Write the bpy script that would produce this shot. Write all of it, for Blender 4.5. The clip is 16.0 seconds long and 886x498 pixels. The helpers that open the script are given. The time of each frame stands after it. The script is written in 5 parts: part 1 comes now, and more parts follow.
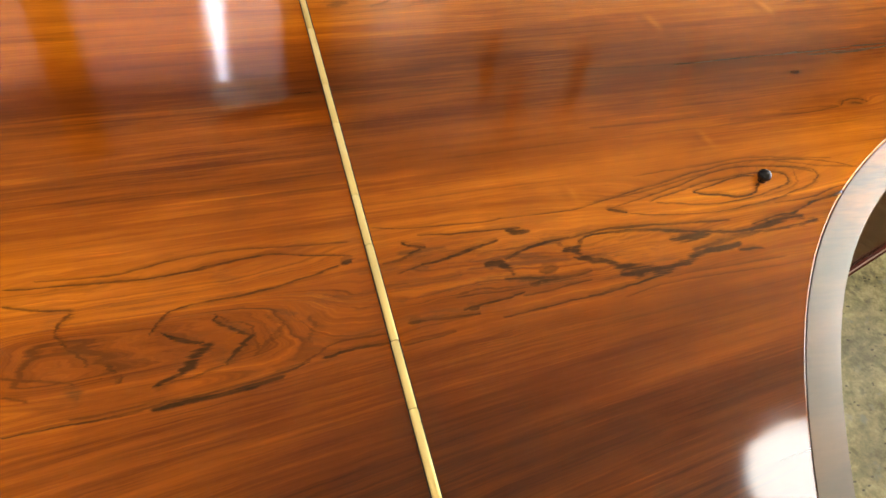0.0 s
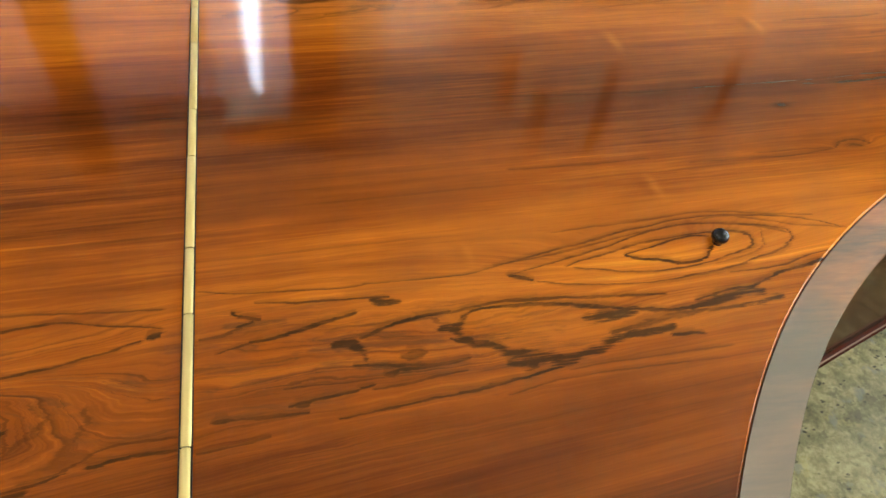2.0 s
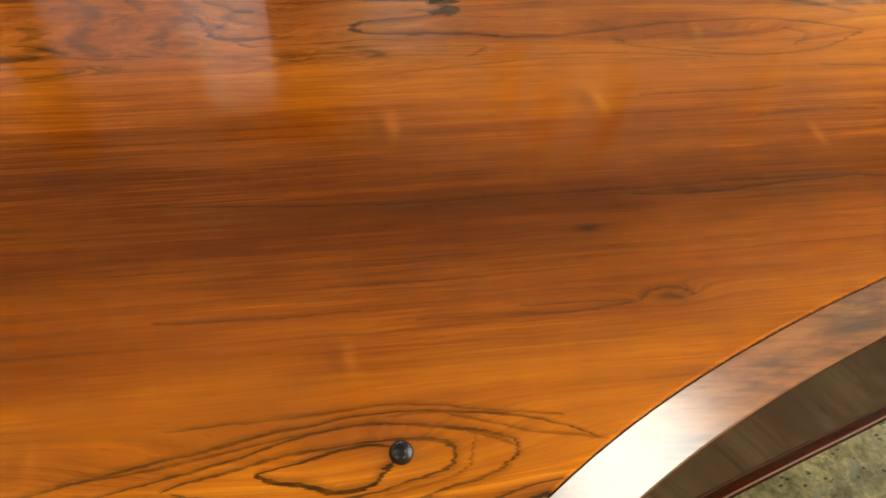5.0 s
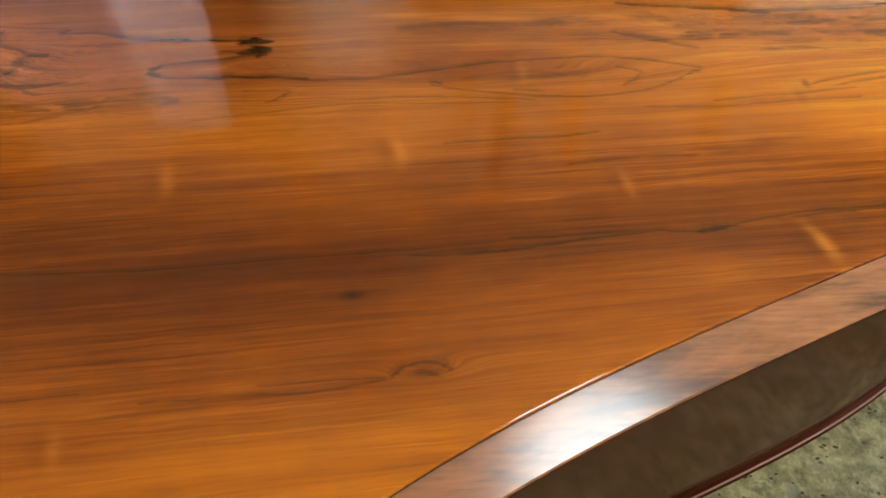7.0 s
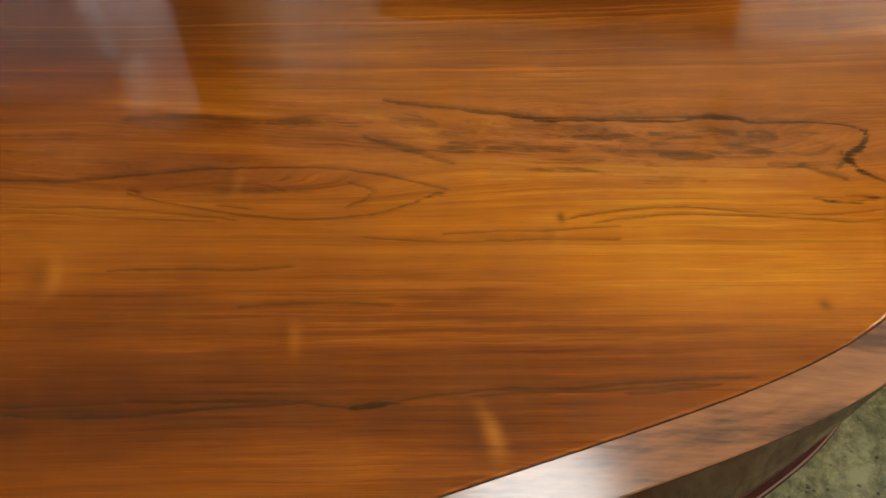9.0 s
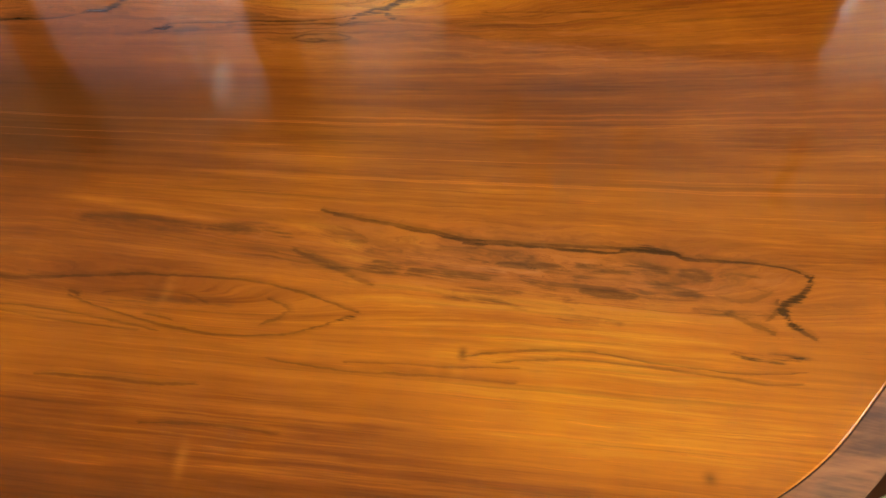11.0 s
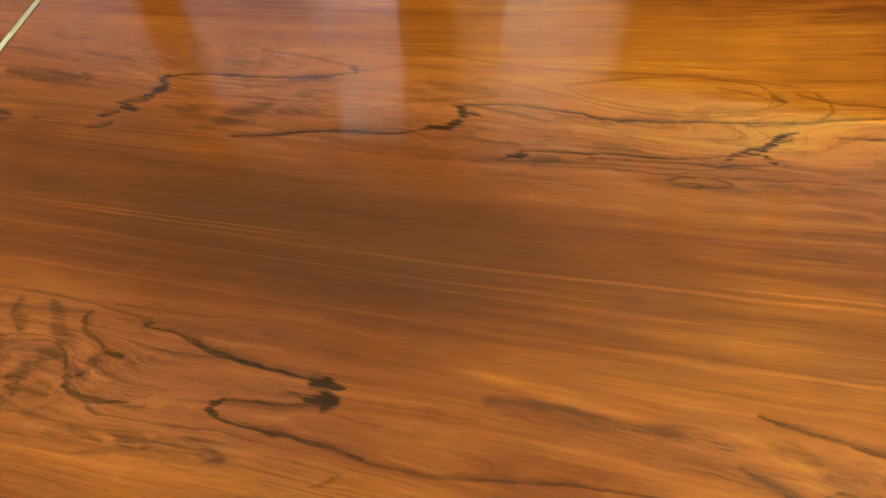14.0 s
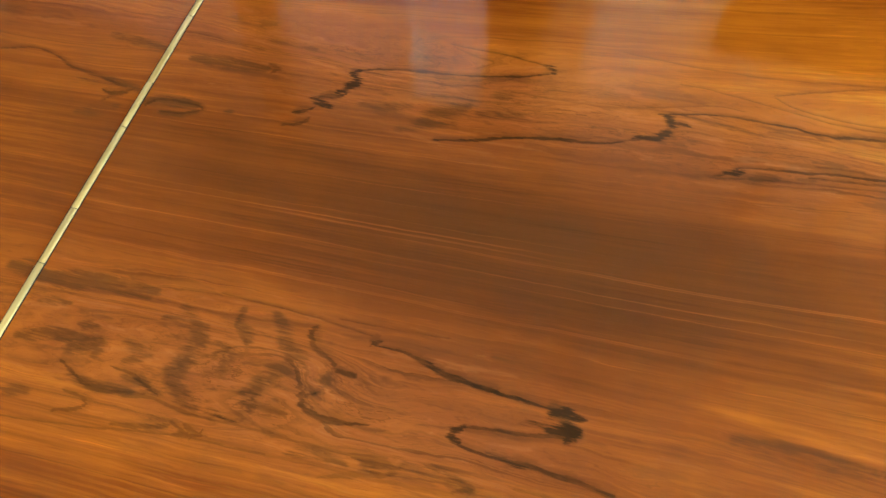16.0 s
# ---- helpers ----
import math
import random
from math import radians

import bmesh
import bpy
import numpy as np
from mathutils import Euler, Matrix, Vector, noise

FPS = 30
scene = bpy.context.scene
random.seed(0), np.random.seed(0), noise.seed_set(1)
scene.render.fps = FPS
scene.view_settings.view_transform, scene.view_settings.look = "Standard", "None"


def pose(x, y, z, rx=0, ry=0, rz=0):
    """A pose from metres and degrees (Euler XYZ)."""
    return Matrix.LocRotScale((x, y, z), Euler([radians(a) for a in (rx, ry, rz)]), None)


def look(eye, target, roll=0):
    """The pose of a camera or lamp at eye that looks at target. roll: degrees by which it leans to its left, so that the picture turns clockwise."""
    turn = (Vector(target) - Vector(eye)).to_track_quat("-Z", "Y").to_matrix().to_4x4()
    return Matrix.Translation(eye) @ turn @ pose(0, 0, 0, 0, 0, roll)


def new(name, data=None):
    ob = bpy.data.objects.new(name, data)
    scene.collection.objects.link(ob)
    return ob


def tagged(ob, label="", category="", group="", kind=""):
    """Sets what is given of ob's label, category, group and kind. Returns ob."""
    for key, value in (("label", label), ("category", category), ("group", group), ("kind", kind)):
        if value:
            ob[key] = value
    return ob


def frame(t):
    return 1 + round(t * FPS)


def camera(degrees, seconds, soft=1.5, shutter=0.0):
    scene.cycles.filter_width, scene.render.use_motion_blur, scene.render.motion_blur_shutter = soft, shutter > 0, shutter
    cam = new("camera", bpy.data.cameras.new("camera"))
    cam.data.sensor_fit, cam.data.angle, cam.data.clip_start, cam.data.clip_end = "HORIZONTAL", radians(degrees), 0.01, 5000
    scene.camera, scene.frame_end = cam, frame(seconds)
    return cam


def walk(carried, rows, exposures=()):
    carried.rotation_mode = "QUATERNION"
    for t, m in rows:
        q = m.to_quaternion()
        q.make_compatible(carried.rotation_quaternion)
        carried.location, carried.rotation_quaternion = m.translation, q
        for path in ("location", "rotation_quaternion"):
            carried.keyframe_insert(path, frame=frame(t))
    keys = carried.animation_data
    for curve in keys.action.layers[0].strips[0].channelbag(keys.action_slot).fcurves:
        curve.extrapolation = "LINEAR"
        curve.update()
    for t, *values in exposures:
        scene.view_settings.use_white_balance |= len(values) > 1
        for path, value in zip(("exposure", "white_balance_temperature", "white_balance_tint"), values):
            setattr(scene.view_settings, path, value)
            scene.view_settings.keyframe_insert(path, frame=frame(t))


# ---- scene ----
cam = camera(61.4, 16.0)
PATH = [
    (0, (-0.089, -0.357, 1.414), (0.431, 0.835, -0.106), 10.7),
    (0.5, (-0.03, -0.355, 1.4), (0.478, 0.843, -0.119), 11.7),
    (1, (0.011, -0.345, 1.388), (0.471, 0.857, -0.143), 11.6),
    (1.5, (0.026, -0.317, 1.371), (0.446, 0.897, -0.163), 10.2),
    (2, (0.062, -0.288, 1.364), (0.456, 0.958, -0.15), 8.2),
    (2.5, (0.111, -0.249, 1.36), (0.485, 0.999, -0.158), 7.2),
    (3, (0.151, -0.228, 1.353), (0.514, 0.997, -0.186), 7.0),
    (3.5, (0.205, -0.204, 1.349), (0.522, 1.017, -0.204), 6.9),
    (3.7, (0.229, -0.193, 1.35), (0.517, 1.025, -0.21), 6.8),
    (5.8, (0.384, -0.127, 1.344), (0.594, 1.082, -0.235), 5.2),
    (6, (0.401, -0.123, 1.346), (0.616, 1.085, -0.234), 5.4),
    (6.5, (0.443, -0.118, 1.354), (0.656, 1.091, -0.225), 5.6),
    (7, (0.476, -0.111, 1.353), (0.685, 1.105, -0.22), 4.7),
    (7.5, (0.527, -0.094, 1.35), (0.742, 1.124, -0.222), 4.3),
    (8, (0.603, -0.064, 1.354), (0.812, 1.155, -0.218), 5.5),
    (8.5, (0.665, -0.031, 1.361), (0.825, 1.171, -0.23), 6.2),
    (9, (0.716, -0.006, 1.38), (0.8, 1.179, -0.228), 4.6),
    (9.2, (0.738, 0.006, 1.39), (0.793, 1.187, -0.223), 4.0),
    (11.3, (0.84, 0.094, 1.463), (0.64, 1.193, -0.196), -2.2),
    (11.5, (0.82, 0.106, 1.469), (0.609, 1.193, -0.196), -2.5),
    (12, (0.755, 0.12, 1.469), (0.518, 1.236, -0.173), -2.7),
    (12.5, (0.679, 0.133, 1.483), (0.461, 1.258, -0.157), -1.1),
    (13, (0.615, 0.151, 1.483), (0.374, 1.271, -0.157), -1.1),
    (13.5, (0.567, 0.169, 1.481), (0.321, 1.277, -0.165), -0.5),
    (14, (0.527, 0.185, 1.48), (0.282, 1.262, -0.188), -0.3),
    (14.5, (0.488, 0.194, 1.484), (0.25, 1.232, -0.209), -0.4),
    (15, (0.441, 0.198, 1.5), (0.231, 1.204, -0.216), 0.9),
    (15.5, (0.398, 0.2, 1.494), (0.171, 1.181, -0.234), 0.7),
    (16, (0.359, 0.202, 1.495), (0.11, 1.149, -0.248), 0.3),
]
# the film camera's own exposure drifts a little
STOPS = [(0.0, 0.08, 7600, 16), (1.0, 0.22, 7000, 10), (2.0, 0.05, 6700, 5), (2.5, 0.08, 6700, 1), (3.5, 0.16, 7400, 4), (6.0, -0.36, 7900, 14), (7.0, -0.24, 6600, 8), (8.0, -0.40, 6500, 7),
         (9.0, -0.74, 6800, 8), (11.5, -0.38, 7200, 15), (12.0, -0.38, 7100, 15), (12.5, -0.26, 6800, 13), (13.0, -0.10, 6400, 8), (14.0, 0.0, 5900, 2), (15.0, 0.02, 5850, 1), (16.0, 0.0, 6400, 4)]
walk(cam, [(t, look(eye, target, roll)) for t, eye, target, roll in PATH], STOPS)

# ---------------------------------------------------------------- world and lights
CEIL = 2.45
world = bpy.data.worlds.new("sky")
scene.world = world
world.use_nodes = True
wn = world.node_tree
sky = wn.nodes.new("ShaderNodeTexSky")
sky.sky_type, sky.sun_disc = "NISHITA", False
sky.sun_elevation, sky.sun_rotation = radians(38), radians(150)
wn.links.new(sky.outputs[0], wn.nodes["Background"].inputs[0])
wn.nodes["Background"].inputs[1].default_value = 0.15

sun = new("sun", bpy.data.lights.new("sun", "SUN"))
sun.data.energy, sun.data.angle, sun.data.color = 5.0, radians(0.5), (1.0, 0.95, 0.88)
sun.matrix_world = look((0, 0, 6), (2.0, 3.5, 2.0))


def area(x, y, z, size, power, colour):
    """The lamp of one light panel, facing down."""
    ob = new("panel_lamp", bpy.data.lights.new("panel_lamp", "AREA"))
    ob.data.shape, ob.data.size = ("DISK" if z < CEIL - 0.1 else "SQUARE"), size
    ob.data.energy, ob.data.color = power, colour
    ob.matrix_world = pose(x, y, z - 0.004)


COOL, WARM = (0.88, 0.96, 1.0), (1.0, 0.93, 0.80)
# two hanging panels over the piano, two unseen fill panels added on the ceiling
HUNG, SET = 2.14, CEIL - 0.030
PANELS = ((1.12, 0.03, HUNG, 0.335, 4.2, COOL), (-0.97, 0.20, HUNG, 0.34, 6, WARM), (1.2, -1.9, SET, 0.5, 26, WARM), (-1.2, -1.5, SET, 0.5, 20, WARM))
for row in PANELS:
    area(*row)


# ---------------------------------------------------------------- node arithmetic
class Net:
    """A material's nodes, with plain arithmetic on sockets."""

    def __init__(self, name):
        self.mat = bpy.data.materials.new(name)
        self.mat.use_nodes = True
        self.tree = self.mat.node_tree
        self.bsdf = self.tree.nodes["Principled BSDF"]

    def node(self, kind):
        return self.tree.nodes.new(kind)

    def put(self, socket, value):
        if isinstance(value, Val):
            self.tree.links.new(value.s, socket)
        else:
            socket.default_value = value

    def math(self, op, *args, clamp=False):
        n = self.node("ShaderNodeMath")
        n.operation, n.use_clamp = op, clamp
        for i, a in enumerate(args):
            self.put(n.inputs[i], a)
        return Val(self, n.outputs[0])

    def coords(self):
        n = self.node("ShaderNodeTexCoord")
        sep = self.node("ShaderNodeSeparateXYZ")
        self.tree.links.new(n.outputs["Object"], sep.inputs[0])
        return [Val(self, o) for o in sep.outputs]

    def vec(self, x=0.0, y=0.0, z=0.0):
        n = self.node("ShaderNodeCombineXYZ")
        for i, a in enumerate((x, y, z)):
            self.put(n.inputs[i], a)
        return Val(self, n.outputs[0])

    def noise(self, vec, scale=1.0, detail=2.0, rough=0.5, dims="3D", distortion=0.0):
        n = self.node("ShaderNodeTexNoise")
        n.noise_dimensions = dims
        self.put(n.inputs["W" if dims == "1D" else "Vector"], vec)
        n.inputs["Scale"].default_value, n.inputs["Detail"].default_value = scale, detail
        n.inputs["Roughness"].default_value, n.inputs["Distortion"].default_value = rough, distortion
        return Val(self, n.outputs[0])

    def voronoi(self, vec, scale, feature="F1"):
        n = self.node("ShaderNodeTexVoronoi")
        n.feature = feature
        self.put(n.inputs["Vector"], vec)
        n.inputs["Scale"].default_value = scale
        return n

    def step(self, value, lo, hi, out_lo=0.0, out_hi=1.0):
        n = self.node("ShaderNodeMapRange")
        n.interpolation_type = "SMOOTHSTEP"
        for i, a in enumerate((value, lo, hi, out_lo, out_hi)):
            self.put(n.inputs[i], a)
        return Val(self, n.outputs[0])

    def ramp(self, value, stops):
        n = self.node("ShaderNodeValToRGB")
        e = n.color_ramp.elements
        while len(e) < len(stops):
            e.new(0.5)
        for el, (at, col) in zip(e, stops):
            el.position, el.color = at, (*col, 1.0)
        self.put(n.inputs[0], value)
        return Val(self, n.outputs[0])

    def mix(self, fac, a, b, blend="MIX"):
        n = self.node("ShaderNodeMix")
        n.data_type, n.blend_type = "RGBA", blend
        for i, v in ((0, fac), (6, a), (7, b)):
            self.put(n.inputs[i], v if isinstance(v, (Val, float, int)) else (*v, 1.0))
        return Val(self, n.outputs[2])

    def bump(self, height, strength, distance):
        n = self.node("ShaderNodeBump")
        n.inputs["Strength"].default_value, n.inputs["Distance"].default_value = strength, distance
        self.put(n.inputs["Height"], height)
        return Val(self, n.outputs[0])

    def finish(self, colour=None, rough=None, normal=None, **rest):
        for key, v in (("Base Color", colour), ("Roughness", rough), ("Normal", normal)):
            if v is not None:
                self.put(self.bsdf.inputs[key], v if isinstance(v, (Val, float)) else (*v, 1.0))
        for key, v in rest.items():
            self.put(self.bsdf.inputs[key.replace("_", " ").title().replace("Ior", "IOR")], v)
        return self.mat


class Val:
    def __init__(self, net, s):
        self.net, self.s = net, s

    def __add__(self, o): return self.net.math("ADD", self, o)
    def __radd__(self, o): return self.net.math("ADD", o, self)
    def __sub__(self, o): return self.net.math("SUBTRACT", self, o)
    def __rsub__(self, o): return self.net.math("SUBTRACT", o, self)
    def __mul__(self, o): return self.net.math("MULTIPLY", self, o)
    def __rmul__(self, o): return self.net.math("MULTIPLY", o, self)
    def __truediv__(self, o): return self.net.math("DIVIDE", self, o)
    def __abs__(self): return self.net.math("ABSOLUTE", self)
    def max(self, o): return self.net.math("MAXIMUM", self, o)
    def min(self, o): return self.net.math("MINIMUM", self, o)


# ---------------------------------------------------------------- materials
# The veneer's figure: streaks (width in mm, depth of colour, points they pass), torn dark blots, and soft clouds between them.
STREAKS, BLOTS, CLOUDS = [], [], []


def streak(width, dark, *pts):
    STREAKS.append((width, dark, pts))


def blot(width, dark, *pts):
    BLOTS.append((width, dark, pts))


def cloud(width, dark, *pts):
    CLOUDS.append((width, dark, pts))


# the eye round the knob and the dark figure before it
streak(1.4, 0.72, (0.0050, -0.0040), (0.0309, -0.0085), (0.0539, -0.0098), (0.0875, -0.0115), (0.1048, -0.0106))
streak(1.7, 0.72, (0.1014, -0.0102), (0.1223, -0.0106), (0.1436, -0.0110), (0.1654, -0.0106), (0.1808, -0.0079), (0.1967, -0.0042), (0.2168, -0.0004), (0.2375, 0.0035), (0.2587, 0.0074), (0.2809, 0.0125), (0.3028, 0.0152), (0.3211, 0.0184), (0.3433, 0.0197), (0.3646, 0.0185), (0.3857, 0.0161), (0.4105, 0.0117), (0.4296, 0.0052), (0.4438, -0.0019))
streak(1.9, 0.74, (0.1940, -0.0146), (0.2139, -0.0105), (0.2345, -0.0059), (0.2558, -0.0012), (0.2734, 0.0032), (0.2919, 0.0087), (0.3145, 0.0128), (0.3405, 0.0136), (0.3690, 0.0093), (0.3849, 0.0059), (0.4003, 0.0015), (0.4040, -0.0048), (0.3907, -0.0147), (0.3667, -0.0209), (0.3476, -0.0255), (0.3168, -0.0298), (0.2840, -0.0318), (0.2501, -0.0289), (0.2282, -0.0261), (0.2107, -0.0217))
streak(3.8, 0.90, (0.1929, -0.0144), (0.1990, -0.0166), (0.2090, -0.0210))
streak(1.9, 0.78, (0.2325, -0.0123), (0.2452, -0.0091), (0.2666, -0.0044), (0.2887, 0.0004), (0.3104, 0.0029), (0.3321, 0.0045), (0.3577, 0.0042), (0.3691, 0.0008), (0.3715, -0.0057), (0.3650, -0.0116), (0.3477, -0.0166), (0.3336, -0.0199), (0.3076, -0.0230), (0.2876, -0.0229), (0.2687, -0.0206), (0.2541, -0.0173), (0.2378, -0.0139))
streak(1.5, 0.48, (0.3818, 0.0041), (0.3805, -0.0042), (0.3727, -0.0136), (0.3550, -0.0190), (0.3345, -0.0224))
streak(2.6, 0.90, (0.2755, -0.0075), (0.2841, -0.0114), (0.2990, -0.0147), (0.3098, -0.0179), (0.3217, -0.0189), (0.3312, -0.0161), (0.3372, -0.0094), (0.3443, -0.0041))
streak(2.1, 0.84, (0.2755, -0.0075), (0.2956, -0.0029), (0.3137, 0.0010), (0.3312, 0.0026), (0.3414, 0.0014))
streak(1.7, 0.60, (0.1850, -0.0056), (0.2122, -0.0032), (0.2363, -0.0003), (0.2618, 0.0046), (0.2838, 0.0091), (0.3056, 0.0118))
streak(2.0, 0.72, (0.3410, -0.0304), (0.3620, -0.0301), (0.3844, -0.0280), (0.3993, -0.0243), (0.4141, -0.0215), (0.4261, -0.0199))
streak(2.6, 0.90, (0.3081, -0.0494), (0.3344, -0.0442), (0.3513, -0.0431), (0.3764, -0.0348), (0.4000, -0.0309), (0.4186, -0.0251))
streak(3.3, 0.90, (0.1566, -0.0425), (0.1700, -0.0380), (0.1879, -0.0378), (0.2093, -0.0392), (0.2373, -0.0442), (0.2581, -0.0491), (0.2758, -0.0523), (0.2942, -0.0542), (0.3149, -0.0516), (0.3330, -0.0472), (0.3551, -0.0435))
streak(3.1, 0.78, (0.1454, -0.0381), (0.1633, -0.0363), (0.1816, -0.0344), (0.2032, -0.0350), (0.2249, -0.0365), (0.2468, -0.0384), (0.2655, -0.0395), (0.2917, -0.0419))
blot(8.5, 0.90, (0.2324, -0.0534), (0.2415, -0.0538), (0.2509, -0.0533), (0.2666, -0.0515))
blot(7.9, 0.88, (0.3038, -0.0546), (0.3228, -0.0518), (0.3359, -0.0494), (0.3567, -0.0484))
blot(5.7, 0.77, (0.3287, -0.0561), (0.3490, -0.0556), (0.3684, -0.0536))
blot(8.5, 0.90, (0.2565, -0.0683), (0.2695, -0.0680), (0.2854, -0.0660))
streak(4.2, 0.75, (0.2445, -0.0659), (0.2643, -0.0623), (0.2883, -0.0591), (0.3163, -0.0571), (0.3399, -0.0576))
streak(3.1, 0.84, (0.2827, -0.0723), (0.2939, -0.0726), (0.3047, -0.0740))
blot(6.8, 0.90, (0.1426, -0.0488), (0.1504, -0.0475), (0.1583, -0.0432))
blot(6.8, 0.90, (0.1501, -0.0458), (0.1519, -0.0533), (0.1585, -0.0606))
streak(4.7, 0.85, (0.1468, -0.0566), (0.1579, -0.0605), (0.1708, -0.0635), (0.1796, -0.0671))
blot(9.1, 0.90, (0.1706, -0.0646), (0.1824, -0.0721), (0.1951, -0.0759), (0.2087, -0.0770))
blot(5.7, 0.90, (0.2049, -0.0780), (0.2187, -0.0784), (0.2337, -0.0761), (0.2478, -0.0720), (0.2659, -0.0679))
blot(6.8, 0.83, (0.1776, -0.0773), (0.1853, -0.0802), (0.1918, -0.0815))
blot(5.7, 0.83, (0.2022, -0.0811), (0.2108, -0.0812), (0.2182, -0.0799))
streak(2.8, 0.90, (0.0947, -0.0495), (0.1034, -0.0460), (0.1138, -0.0430), (0.1244, -0.0403), (0.1385, -0.0380), (0.1526, -0.0370))
blot(5.7, 0.90, (0.0792, -0.0521), (0.0870, -0.0516), (0.0916, -0.0561), (0.0953, -0.0627), (0.0968, -0.0663))
streak(2.4, 0.78, (0.0894, -0.0671), (0.1067, -0.0688), (0.1193, -0.0709), (0.1354, -0.0717), (0.1521, -0.0714))
streak(5.3, 0.65, (0.1162, -0.0656), (0.1252, -0.0649), (0.1331, -0.0630))
streak(5.3, 0.80, (0.1050, -0.0759), (0.1122, -0.0747), (0.1152, -0.0722))
streak(2.8, 0.78, (0.1140, -0.0732), (0.1286, -0.0734), (0.1451, -0.0727), (0.1573, -0.0706))
streak(2.4, 0.66, (0.0982, -0.0836), (0.1173, -0.0828), (0.1371, -0.0801), (0.1538, -0.0788))
streak(1.7, 0.60, (0.0499, -0.0766), (0.0681, -0.0764), (0.0866, -0.0773), (0.1055, -0.0767))
streak(2.6, 0.90, (0.1442, -0.0924), (0.1640, -0.0913), (0.1812, -0.0890), (0.1954, -0.0866), (0.2099, -0.0841))
streak(3.3, 0.84, (0.0235, -0.0212), (0.0298, -0.0257), (0.0405, -0.0287))
streak(2.6, 0.78, (0.0367, -0.0290), (0.0271, -0.0333), (0.0177, -0.0371), (0.0054, -0.0385))
streak(2.8, 0.90, (0.0330, -0.0438), (0.0520, -0.0418), (0.0717, -0.0365), (0.0851, -0.0334), (0.0961, -0.0304))
streak(1.9, 0.66, (0.0145, -0.0499), (0.0268, -0.0460), (0.0393, -0.0431), (0.0521, -0.0406))
streak(2.0, 0.78, (0.0372, -0.0165), (0.0632, -0.0190), (0.0866, -0.0199), (0.1034, -0.0208), (0.1170, -0.0221))
blot(6.2, 0.90, (0.1050, -0.0223), (0.1124, -0.0254), (0.1206, -0.0260))
streak(4.7, 0.85, (0.0120, -0.0919), (0.0177, -0.0908), (0.0243, -0.0911))
streak(2.1, 0.78, (0.0186, -0.0909), (0.0344, -0.0920), (0.0489, -0.0925), (0.0637, -0.0923))
streak(2.4, 0.84, (0.0522, -0.0879), (0.0673, -0.0854), (0.0858, -0.0835), (0.1002, -0.0807))
streak(5.3, 0.70, (0.0551, -0.0877), (0.0612, -0.0869), (0.0648, -0.0860))
streak(1.9, 0.78, (0.0781, -0.0985), (0.1026, -0.0964), (0.1280, -0.0939), (0.1573, -0.0922))
streak(1.7, 0.60, (0.0046, -0.1075), (0.0254, -0.1060), (0.0425, -0.1030))
streak(1.5, 0.48, (0.2124, -0.0871), (0.2411, -0.0854), (0.2736, -0.0852), (0.3189, -0.0843))
streak(1.4, 0.48, (0.1722, -0.0979), (0.2109, -0.0918), (0.2603, -0.0912), (0.3113, -0.0921))
# the flap's figure
streak(2.1, 0.78, (-0.2396, -0.0182), (-0.2064, -0.0209), (-0.1825, -0.0224), (-0.1546, -0.0240), (-0.1368, -0.0233), (-0.1147, -0.0213), (-0.0881, -0.0173), (-0.0688, -0.0165), (-0.0459, -0.0214), (-0.0226, -0.0259), (-0.0132, -0.0275))
streak(5.3, 0.90, (-0.0241, -0.0340), (-0.0182, -0.0324), (-0.0123, -0.0293))
streak(2.1, 0.78, (-0.0242, -0.0345), (-0.0408, -0.0392), (-0.0568, -0.0424), (-0.0724, -0.0459), (-0.0875, -0.0480), (-0.1023, -0.0491), (-0.1203, -0.0500))
streak(2.4, 0.78, (-0.1023, -0.0491), (-0.1203, -0.0500), (-0.1345, -0.0524), (-0.1416, -0.0565), (-0.1470, -0.0634), (-0.1512, -0.0683))
streak(4.7, 0.90, (-0.1438, -0.0697), (-0.1356, -0.0752), (-0.1256, -0.0792), (-0.1182, -0.0811))
blot(7.4, 0.90, (-0.1150, -0.0838), (-0.1220, -0.0871), (-0.1257, -0.0914), (-0.1290, -0.0973), (-0.1336, -0.1017))
streak(3.3, 0.90, (-0.1319, -0.1008), (-0.1402, -0.1032), (-0.1468, -0.1066), (-0.1491, -0.1088))
streak(2.6, 0.84, (-0.1094, -0.0616), (-0.1119, -0.0656), (-0.1059, -0.0699), (-0.0976, -0.0759), (-0.0892, -0.0806))
streak(4.2, 0.85, (-0.0875, -0.0809), (-0.0950, -0.0851), (-0.0975, -0.0894), (-0.1028, -0.0943), (-0.1074, -0.0996))
streak(1.9, 0.60, (-0.1067, -0.0997), (-0.1170, -0.1018), (-0.1272, -0.1050), (-0.1403, -0.1063))
streak(2.0, 0.72, (-0.2385, -0.0318), (-0.2188, -0.0377), (-0.1950, -0.0421))
streak(2.6, 0.72, (-0.1949, -0.0430), (-0.2004, -0.0477), (-0.2035, -0.0515), (-0.2068, -0.0572))
streak(2.8, 0.60, (-0.2074, -0.0571), (-0.2008, -0.0635), (-0.1974, -0.0700), (-0.1907, -0.0794), (-0.1874, -0.0865))
streak(5.3, 0.70, (-0.1776, -0.0837), (-0.1738, -0.0885), (-0.1699, -0.0932))
streak(5.3, 0.60, (-0.1706, -0.1010), (-0.1680, -0.0983), (-0.1652, -0.0962))
cloud(9.0, 0.55, (-0.1977, -0.0986), (-0.1945, -0.1015), (-0.1938, -0.1062))
